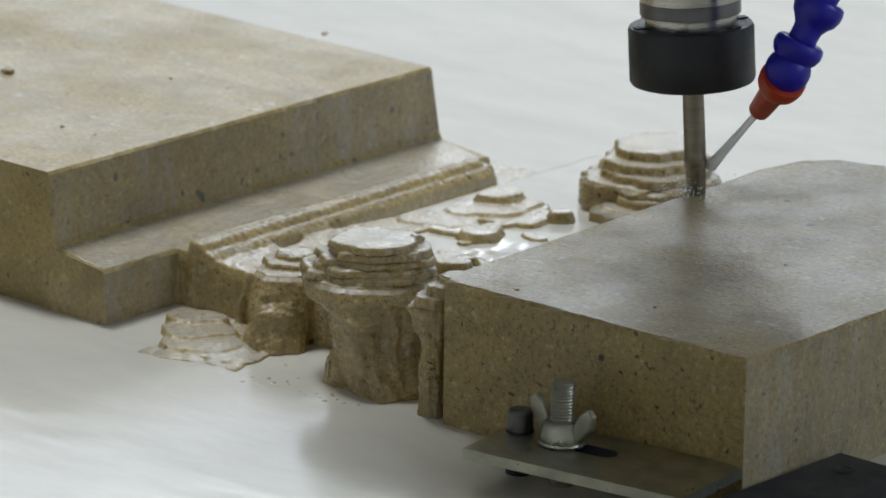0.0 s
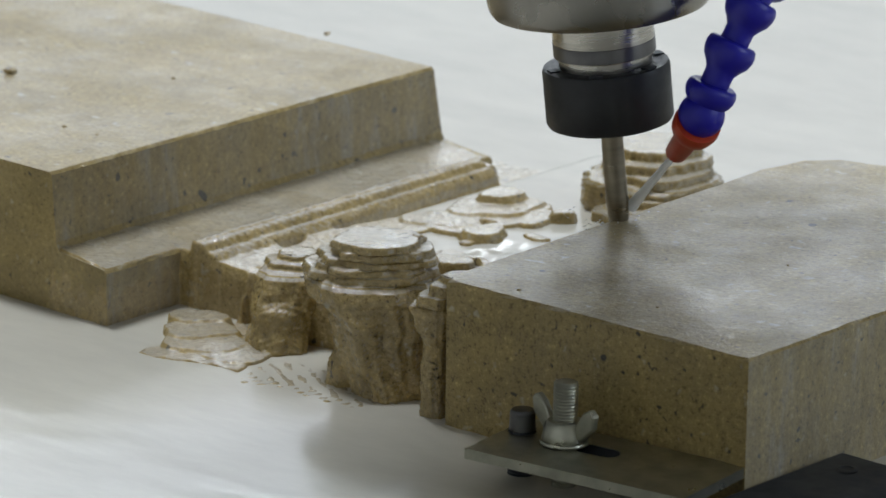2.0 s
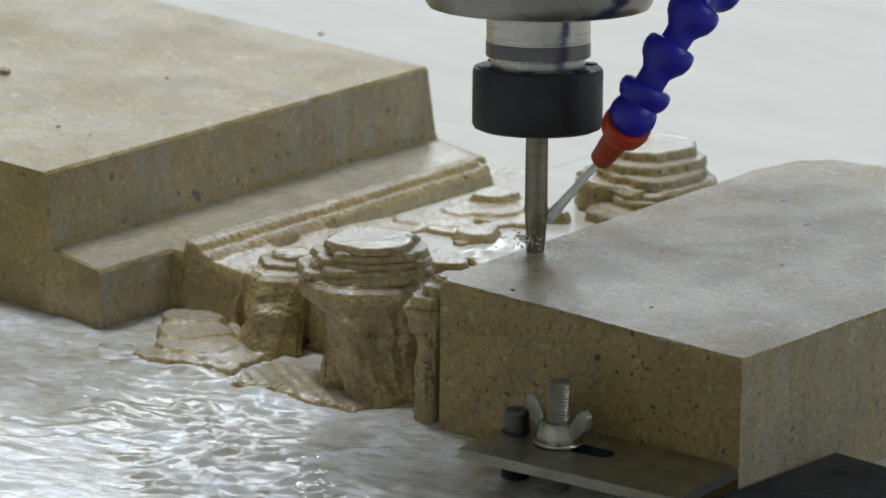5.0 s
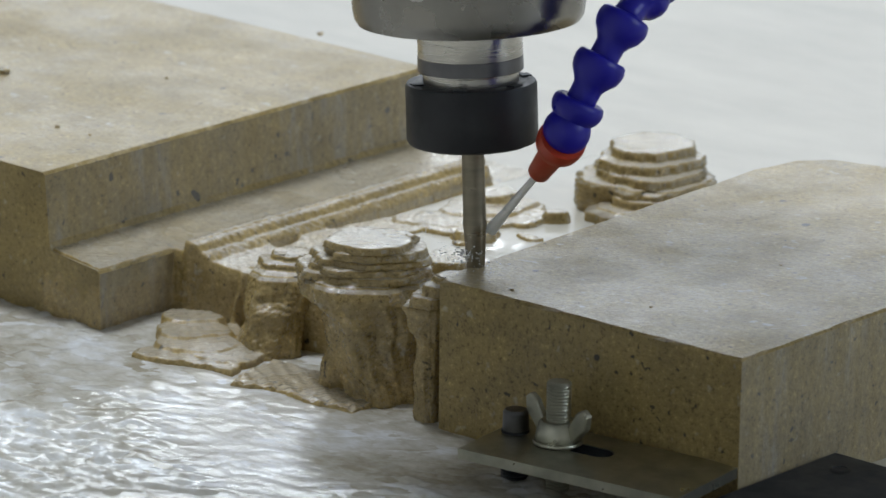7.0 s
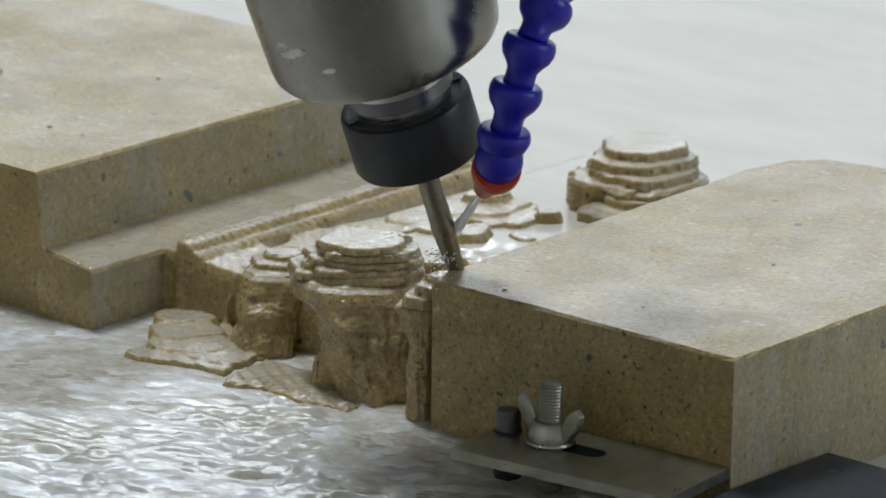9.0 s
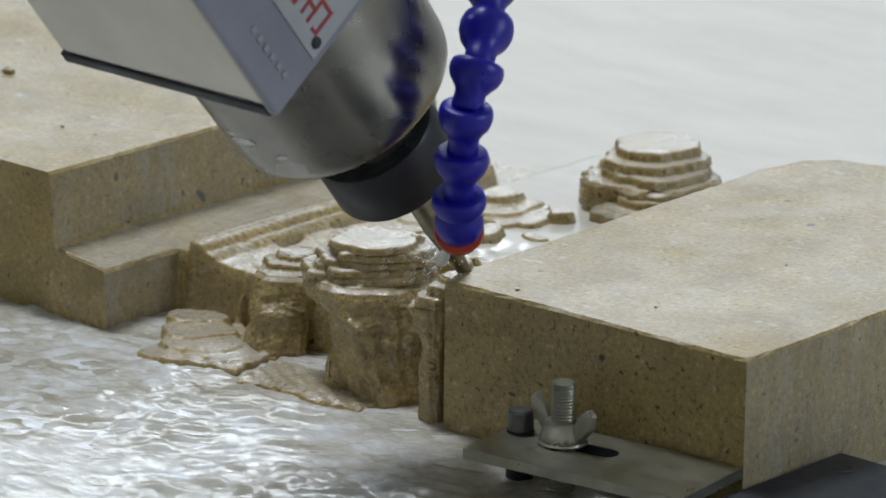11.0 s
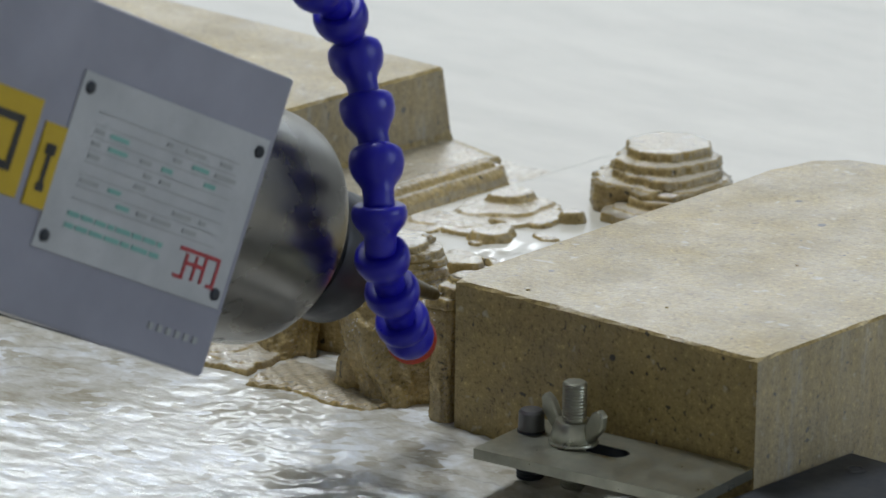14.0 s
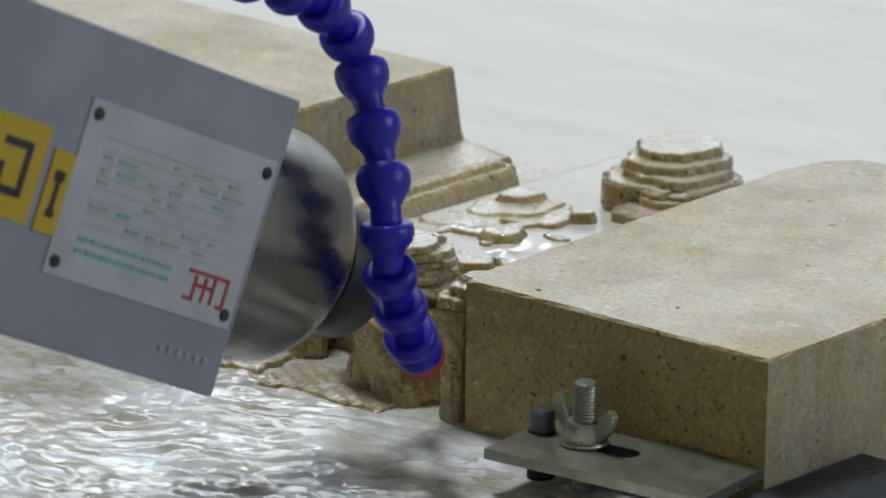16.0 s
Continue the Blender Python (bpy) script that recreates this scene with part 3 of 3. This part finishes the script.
# ---- the milling head ----
HOSE = [(-8, -44, 0), (-12.1, -53.5, 10.6), (-5.9, -57.1, 24.9), (3.7, -60.6, 40.5), (14.4, -63.6, 55.6), (30.1, -61.7, 62.1), (49.4, -51.6, 61.2), (67.7, -41.7, 64.6), (85.3, -30.4, 66.6),
        (95.7, -33.0, 84.7), (101.9, -34.3, 104.7), (102.5, -33.5, 125.6), (101.3, -29.0, 146.1), (98.2, -24.9, 166.5), (94.8, -16.6, 185.4), (91.0, -9.0, 205.0), (87.0, -4.0, 225.0)]
NOZZLE = (-3.8, -33.6, -9.5)


def milling_head():
    r = root("milling_head", "tilting steel milling spindle with black collet nut", "spindle")
    part("cutter", turned([(0.0001, -0.066), (0.0020, -0.0658), (0.0026, -0.064), (0.0046, -0.034), (0.0049, -0.032), (0.0046, -0.0305), (0.0044, 0.004)], 28), CARBIDE, r, "worn tapered cutter with a plain shank")
    nut = part("collet_nut", turned([(0.0060, 0.0012), (0.0085, 0.0), (0.0228, 0.0), (0.0252, 0.0010), (0.0261, 0.0026), (0.0261, 0.0238), (0.0255, 0.0252), (0.0236, 0.0258), (0.0222, 0.0254)], 56), BLACK, r, "black collet nut")
    for k in range(6):
        a = 2 * math.pi * k / 6
        part("wrench_slot", box(-0.0025, 0.0025, 0.0205, 0.0245, 0.0253, 0.0261), DARKSTEEL, nut).rotation_euler = (0, 0, a)
    part("collar", turned([(0.0190, 0.0180), (0.0190, 0.0290), (0.0204, 0.0295), (0.0208, 0.0315), (0.0208, 0.0520)], 56), STEEL, r, "bright turned steel collar")
    part("body", turned([(0.0205, 0.0490), (0.0418, 0.0490), (0.0440, 0.0497), (0.0453, 0.0518), (0.0460, 0.0555), (0.0464, 0.0640), (0.0472, 0.0850), (0.0484, 0.1100), (0.0490, 0.1300)], 72), BODY, r, "polished spindle nose with smears")
    # runs on unseen above the cover panel to lengthen the head's shadow
    part("housing", box(-0.0600, 0.0505, -0.056, 0.056, 0.125, 0.640, 0.003), SILVER, r, "bare pale metal spindle housing")
    part("cover_panel", box(-0.0613, 0.0520, -0.0600, -0.0555, 0.123, 0.416, 0.0015), PAINT, r, "grey painted cover panel on the housing")
    part("rim_plate", box(-0.0605, 0.0509, -0.0535, 0.0570, 0.1200, 0.1251, 0.001), DARKSTEEL, r, "dark rim under the housing")
    # darker band round the collar above the nut
    part("collar_band", turned([(0.0208, 0.0300), (0.02095, 0.0302), (0.02095, 0.0356), (0.0208, 0.0358)], 56), GREYSTEEL, r)
    # block out of view over the housing, added to cast shade on the slab top
    block = part("shade_block", box(-0.165, 0.165, -0.180, 0.170, 0.440, 0.760, 0.012), PAINT, r, "unseen grey block above the spindle, added to shade the slab")
    part("shade_block_cap", turned([(0.085, 0.0), (0.088, 0.004), (0.088, 0.016), (0.080, 0.020), (0.0001, 0.020)], 48, Matrix.Translation((0, -0.180, 0.600)) @ Matrix.Rotation(radians(90), 4, "X")), DARKSTEEL, block)
    # dried slurry smears on the nose
    for a, z, w, h in ((177, 0.073, 0.0075, 0.0022), (171, 0.076, 0.0035, 0.0016), (196, 0.066, 0.0030, 0.0012), (232, 0.083, 0.0040, 0.0014)):
        bm = bmesh.new()
        bmesh.ops.create_icosphere(bm, subdivisions=3, radius=1.0)
        for v in bm.verts:
            v.co *= 1 + 0.5 * noise.noise(v.co * 1.7 + Vector((a, z * 100, 0)))
            v.co = Vector((v.co.x * 0.0005, v.co.y * w, v.co.z * h))
        bmesh.ops.transform(bm, matrix=Matrix.Rotation(radians(a), 4, "Z") @ Matrix.Translation((0.0465, 0, z)) @ Matrix.Rotation(radians(12), 4, "X"), verts=bm.verts)
        part("slurry_smear", bm, FOAM, r, smooth=True)
    return r


head = milling_head()


def front_bit(name, x0, x1, z0, z1, lift, mat, parent, label=""):
    return part(name, box(x0 - 0.0105, x1 - 0.0105, -0.060 - lift, -0.0595, z0 - 0.004, z1 - 0.004), mat, parent, label)


def labels(parent):
    pl = front_bit("name_plate", -0.0255, 0.0385, 0.1305, 0.2345, 0.0006, PLATE, parent, "white rating plate with unreadable print")
    for x in (-0.0207, 0.0333):
        for z in (0.1348, 0.2300):
            part("screw", turned([(0.0024, 0.0006), (0.0022, 0.0014), (0.0013, 0.0018), (0.0001, 0.0018)], 16, Matrix.Translation((x - 0.0105, -0.060, z - 0.004)) @ Matrix.Rotation(radians(90), 4, "X")), DARKSTEEL, pl)
    rnd = random.Random(5)
    for k in range(8):
        x = 0.0265 - k * 0.0045
        front_bit("rule_line", x - 0.00015, x + 0.00015, 0.143, 0.222, 0.0009, GREYINK, pl)
        z = 0.221
        while z > 0.150 and k < 7:
            w = rnd.uniform(0.003, 0.012)
            if rnd.random() < 0.6:
                front_bit("print_bar", x - 0.0031, x - 0.0015, z - w, z, 0.0009, rnd.choice((GREYINK, GREYINK, TEAL)), pl)
            z -= w + rnd.uniform(0.002, 0.010)
    for k in range(2):
        x = -0.0105 - k * 0.0042
        z = 0.222
        while z > 0.172:
            w = rnd.uniform(0.003, 0.009)
            front_bit("print_bar", x - 0.0009, x + 0.0009, max(0.170, z - w), z, 0.0009, TEAL, pl)
            z -= w + 0.0012
    # plain red marks in place of the maker's sign
    for a, b, c, d in ((-0.0195, -0.0182, 0.1375, 0.1410), (-0.0195, -0.0080, 0.1370, 0.1384), (-0.0094, -0.0080, 0.1370, 0.1600), (-0.0190, -0.0080, 0.1440, 0.1453), (-0.0190, -0.0100, 0.1490, 0.1503), (-0.0195, -0.0100, 0.1545, 0.1559), (-0.0195, -0.0182, 0.1545, 0.1600), (-0.0140, -0.0126, 0.1440, 0.1545)):
        front_bit("red_mark", a, b, c, d, 0.0010, RED, pl)
    y1 = front_bit("warning_label", -0.0120, 0.0235, 0.2500, 0.2805, 0.0008, YELLOW, parent, "yellow warning sticker")
    for a, b, c, d in ((-0.004, 0.016, 0.257, 0.260), (0.013, 0.016, 0.257, 0.272), (-0.004, -0.001, 0.257, 0.272), (-0.004, 0.007, 0.269, 0.272)):
        front_bit("black_mark", a, b, c, d, 0.0011, INK, y1)
    y2 = front_bit("warning_label", -0.0128, 0.0170, 0.2345, 0.2458, 0.0008, YELLOW, parent, "narrow yellow sticker")
    front_bit("black_mark", -0.006, 0.010, 0.2390, 0.2412, 0.0011, INK, y2)
    front_bit("black_mark", 0.006, 0.010, 0.2375, 0.2427, 0.0011, INK, y2)
    front_bit("black_mark", -0.007, -0.004, 0.2380, 0.2422, 0.0011, INK, y2)
    for k in range(6):
        front_bit("print_bar", -0.0400, -0.0375, 0.136 + k * 0.005, 0.1385 + k * 0.005, 0.0005, GREYINK, parent)


labels(head)


def hose():
    parent = root("coolant_hose", "dark blue ball-joint coolant hose with an orange nozzle", "hose")
    pts = [Vector(p) / 1000 for p in HOSE]
    base = part("hose_base", box(0.072, 0.100, -0.020, 0.012, 0.226, 0.275, 0.004), BLACK, parent, "dark valve block at the hose root")
    ln = 0.021
    prof = [(0.0062, 0.0004), (0.0088, 0.0), (0.0099, 0.0010), (0.0105, 0.0035), (0.0104, 0.0062), (0.0094, 0.0095), (0.0073, 0.0125), (0.0060, 0.0150), (0.0059, 0.0185), (0.0060, 0.0225), (0.0050, 0.0245)]
    for a, b in zip(pts[1:], pts[2:]):
        m = along(b, a) @ Matrix.Translation((0, 0, -0.0010)) @ Matrix.Diagonal((1, 1, (b - a).length / ln, 1))
        part("hose_segment", turned(prof, 28, m, 1.5), BLUE, base, "dark blue plastic ball-joint segment")
    tip, cup = Vector(NOZZLE) / 1000, pts[1]
    L = (tip - cup).length
    ball = cup + (pts[2] - cup).normalized() * 0.0035
    part("hose_ball", turned([(0.0094 * math.sin(math.pi * k / 14) + 0.0001, -0.0094 * math.cos(math.pi * k / 14)) for k in range(15)], 24, along(ball, pts[2]), 2.0), BLUE, base)
    part("nozzle", turned([(0.0094, -0.001), (0.0098, 0.002), (0.0092, 0.0060), (0.0066, 0.0095), (0.0056, 0.0125), (0.0046, L - 0.001), (0.0036, L), (0.0020, L), (0.0019, L - 0.004)], 28, along(cup, tip), 1.0), ORANGE, base, "orange-red plastic nozzle")
    # light blue feed tube
    cu = bpy.data.curves.new("feed_tube", "CURVE")
    cu.dimensions, cu.bevel_depth, cu.bevel_resolution, cu.use_fill_caps = "3D", 0.0045, 4, True
    sp = cu.splines.new("BEZIER")
    ps = [(0.088, -0.004, 0.252), (0.097, -0.020, 0.226), (0.099, -0.024, 0.185), (0.114, -0.020, 0.152), (0.150, -0.010, 0.150)]
    sp.bezier_points.add(len(ps) - 1)
    for bp, p in zip(sp.bezier_points, ps):
        bp.co, bp.handle_left_type, bp.handle_right_type = p, "AUTO", "AUTO"
    tmp = new("feed_tube_curve", cu)
    me = bpy.data.meshes.new_from_object(tmp.evaluated_get(bpy.context.evaluated_depsgraph_get()))
    bpy.data.objects.remove(tmp)
    me.materials.clear()
    me.materials.append(TUBE)
    ob = new("feed_tube", me)
    ob.parent = base
    tagged(ob, "light blue plastic feed tube")
    return parent


coolant_hose = hose()


def jet():
    r = root("water_jet", "thin clear jet of coolant water hitting the cutter", "water jet")
    a, b = Vector(NOZZLE) / 1000, Vector((0.0, -0.005, -0.040))
    d = (b - a).normalized()
    L = (b - a).length
    part("stream", turned([(0.0014, -0.001), (0.0015, L * 0.3), (0.0019, L * 0.7), (0.0026, L)], 16, along(a, b)), CLEAR, r)
    return r


water_jet = jet()

def wave_sheet(name, x0, x1, y0, y1, step, amp, waves, seed, rim, material, label):
    """Choppy water as one stiff sheet whose rim dips under the still surface."""
    xs, ys = np.arange(x0, x1, step), np.arange(y0, y1, step)
    X, Y = np.meshgrid(xs, ys, indexing="ij")
    r = np.random.RandomState(seed)
    Z = np.zeros_like(X)
    for lo, hi, share, count in waves:
        for _ in range(count):
            a, k, ph = r.normal(2.29, 0.95), 2 * math.pi / r.uniform(lo, hi), r.uniform(0, 6.28)
            q = np.sin((X * np.cos(a) + Y * np.sin(a)) * k + ph + 2.2 * np.sin(X * 31 + Y * 19 + ph * 3) + 2.0 * np.sin(Y * 43 - X * 23 + ph * 5) + 0.9 * np.sin(X * 97 + Y * 71 + ph * 7))
            Z += share / count ** 0.5 * (1 - np.abs(q)) ** 1.0 * 1.6 - 0.5 * share / count ** 0.5
    gate = 0.5 + 0.5 * np.tanh(2.6 * (-0.45 + np.sin(X * 23 + 2.0 * np.sin(Y * 17 + seed)) + np.sin(Y * 29 + seed * 2 + 1.5 * np.sin(X * 13))))
    edge = np.minimum(np.minimum(X - x0, x1 - X), np.minimum(Y - y0, y1 - Y))
    Z = amp * Z * (0.10 + 1.15 * gate) + 0.0004 - 0.012 * np.clip(1 - edge / rim, 0, 1) ** 2
    nx, ny = X.shape
    idx = np.arange(nx * ny).reshape(nx, ny)
    quads = np.stack([idx[:-1, :-1], idx[1:, :-1], idx[1:, 1:], idx[:-1, 1:]], -1).reshape(-1, 4)
    me = bpy.data.meshes.new(name)
    me.from_pydata(np.stack([X, Y, Z], -1).reshape(-1, 3).tolist(), [], quads.tolist())
    me.materials.append(material)
    for p in me.polygons:
        p.use_smooth = True
    return tagged(new(name, me), label, "water", "churned water", "stuff")


CHOP = ((0.005, 0.012, 0.42, 9), (0.020, 0.06, 1.0, 6))
churn_a = wave_sheet("churned_water", -0.60, 1.75, -0.36, 0.056, 0.0024, 0.0010, CHOP, 3, 0.02, FOAM, "choppy milky water splashing beside the stone")
churn_b = wave_sheet("churned_water", -0.60, 1.15, -0.37, 0.052, 0.0024, 0.0010, CHOP, 8, 0.02, FOAM, "choppy milky water splashing beside the stone")


def pool():
    ob = wave_sheet("water_pool", -0.172, -0.004, 0.052, 0.300, 0.002, 0.0007, CHOP, 12, 0.012, MILK, "milky water pooled over the carved ground")
    ob.location = (0, 0, 0.0224)


pool()


def crumbs():
    """Stone chips lying on the wet slab."""
    rnd = random.Random(11)
    for x, y, size in ((-0.3457, 0.1004, 0.0055), (-0.2918, 0.2500, 0.0032), (-0.2658, 0.0542, 0.0018), (-0.2878, 0.1445, 0.0018), (-0.2463, 0.0545, 0.0014), (-0.2154, 0.0145, 0.0016), (0.0290, 0.0105, 0.0016), (0.0825, 0.0307, 0.0014), (0.0838, 0.1109, 0.0012), (0.0504, 0.0024, 0.0014)):
        bm = bmesh.new()
        bmesh.ops.create_icosphere(bm, subdivisions=2, radius=size / 2)
        for v in bm.verts:
            v.co *= 1 + 0.45 * noise.noise(v.co * 700 + Vector((x * 90, y * 90, 1)))
            v.co.z *= 0.55
            v.co.x *= rnd.uniform(0.95, 1.3)
        ob = part("stone_chip", bm, STONE_CUT)
        ob.matrix_basis = pose(x, y, TOP + size * 0.22, 0, 0, rnd.uniform(0, 180))
        tagged(ob, "small wet stone chip on the slab", "stone chip", "stone chips on the slab")


crumbs()


def splash():
    """Spray thrown up where the jet meets the cutter."""
    r = root("water_splash", "white spray of droplets round the cutter tip", "splash", kind="stuff")
    rnd = random.Random(4)
    bm = bmesh.new()
    for k in range(240):
        d = rnd.random() ** 1.4
        a = rnd.gauss(3.3, 0.8)
        p = Vector((math.cos(a) * d * 0.028, math.sin(a) * d * 0.022, -0.046 + rnd.uniform(-0.3, 1.0) * d * 0.018))
        bmesh.ops.create_icosphere(bm, subdivisions=1, radius=rnd.uniform(0.00010, 0.00032) * (1.4 - d), matrix=Matrix.Translation(p) @ Matrix.Rotation(a, 4, "Z") @ Matrix.Diagonal((rnd.uniform(1.5, 4), 1, 1, 1)))
    part("droplets", bm, SPRAY, r, smooth=True)
    return r


water_splash = splash()


# ---- movement ----
HOLD = [(0, -9.5, 171, 112.7, 3, 89.5), (0.5, -8.3, 162.4, 112.3, 8.1, 89.4), (1, -8.4, 156.3, 109.7, 15.6, 89.4), (1.5, -7.3, 136.5, 106, 11, 89.4), (2, -9.8, 115.4, 105.9, 7.4, 89.5), (2.5, -3.7, 103, 109, 3.8, 89.6),
         (3, -3.6, 97.3, 109, 1.1, 89.6), (3.5, -5, 89.9, 108.2, -1.6, 89.6), (4, -2.9, 83.7, 111, -1.8, 89.6), (6.5, -6, 37, 115.3, -2.7, 89.7), (7, -7.1, 31.2, 115.3, 2.9, 89.8), (7.5, -8.3, 26.1, 114.7, 7.3, 89.5),
         (8, -9.4, 21, 113.8, 11.8, 89.2), (8.5, -9.2, 12.9, 113.4, 17.5, 89.1), (9, -10.3, 4.2, 114, 23.1, 89), (9.2, -10.1, -0.4, 114.2, 24.9, 89.3), (11.3, -5.6, -28.8, 98.2, 41.8, 86.8), (11.5, -6.8, -29.8, 95.5, 43.6, 86.5),
         (12, -7.9, -35.9, 85.7, 46.3, 86.5), (12.5, -13.1, -36.5, 77.2, 50.3, 87.2), (13, -12.4, -44.3, 69.1, 54.2, 87.9), (13.5, -9.8, -54.2, 76.5, 61.6, 89.8), (14, -10.7, -59, 70.3, 64.7, 90), (14.5, -10.2, -60.8, 60.6, 65.5, 90.6),
         (15, -5.4, -60.6, 35.1, 65.6, 90.8), (15.5, -14.2, -52.4, 43.5, 65.9, 90.5), (16, -20.4, -49.5, 60.1, 65.5, 90.2)]
EARLY = [(0, -9.9, 166.3, 108.5, 5.1, 90), (0.5, -8.3, 157.3, 107.8, 9.4, 90), (1, -7.9, 152.4, 106.3, 17.1, 90), (1.5, -7.3, 132.7, 103.9, 14.3, 90), (2, -9.4, 111.3, 102.6, 9.2, 90), (2.5, -3.2, 98.8, 105.5, 5.6, 90),
         (3, -3.1, 93.3, 105.2, 3.1, 90), (3.5, -5.3, 86.2, 105.7, 1.3, 90), (4, -3.1, 79.7, 107.7, 0.5, 90), (6.5, -5.7, 33, 112, 1.1, 90), (7, -7, 26.9, 111.2, 3.8, 90), (7.5, -7.9, 22.1, 111.1, 7.9, 90),
         (8, -8.7, 17.6, 111.3, 15.3, 90), (8.5, -8, 9.7, 111, 19, 90), (9, -7.9, 1.6, 111.2, 24.8, 90), (9.2, -7.7, -2, 111.2, 26.3, 90)]
LATE = [(11.3, -5.3, -23.6, 108.2, 41.8, 86.8), (11.5, -6.5, -25, 105.6, 43.6, 86.5), (12, -7.6, -31.5, 96.1, 46.3, 86.5), (12.5, -12.9, -32.9, 87.8, 50.3, 87.2), (13, -12.3, -41.4, 80, 54.2, 87.9), (13.5, -9.8, -52.7, 87.6, 61.6, 89.8),
         (14, -10.7, -58.1, 81.5, 64.7, 90), (14.5, -10.2, -60.1, 71.8, 65.5, 90.6), (15, -5.4, -59.9, 46.3, 65.6, 90.8), (15.5, -14.2, -51.8, 54.7, 65.9, 90.5), (16, -20.4, -48.8, 71.3, 65.5, 90.2)]
LEAN = Matrix.Rotation(radians(-7), 4, (0.7514, 0.6598, 0))


def motions():
    def poses(table):
        return [(t, pose(x / 1000, y / 1000, z / 1000, 0, -a, c)) for t, x, y, z, a, c in table]

    # the upright spindle leans back a little; once tilted over it does not
    spindle = [(t, Matrix.Translation(m.translation) @ LEAN @ m.to_quaternion().to_matrix().to_4x4()) for t, m in poses(EARLY)] + poses(LATE)
    walk(head, spindle)
    walk(water_splash, spindle)
    walk(coolant_hose, poses(HOLD))
    walk(water_jet, poses(HOLD))
    # the chop sets in after two seconds and runs off along the stone
    walk(water, [(0, pose(0, 0, 0.0023)), (1.5, pose(0, 0, 0.0023)), (4.0, pose(0, 0, 0.0)), (16, pose(0, 0, 0.0))])
    low, up = -0.0075, 0.0
    walk(churn_a, [(0, pose(0.25, 0, low)), (1.7, pose(0.10, 0, low)), (2.6, pose(0.01, 0, low * 0.30)), (3.6, pose(-0.09, 0, up)), (9, pose(-0.60, -0.004, up)), (16, pose(-1.25, 0.0, up))])
    walk(churn_b, [(0, pose(0.15, -0.02, low)), (2.0, pose(0.06, -0.02, low)), (3.2, pose(0.01, -0.01, low * 0.30)), (4.4, pose(-0.05, 0, up)), (9, pose(-0.28, -0.006, up)), (16, pose(-0.62, 0.0, up))])


motions()
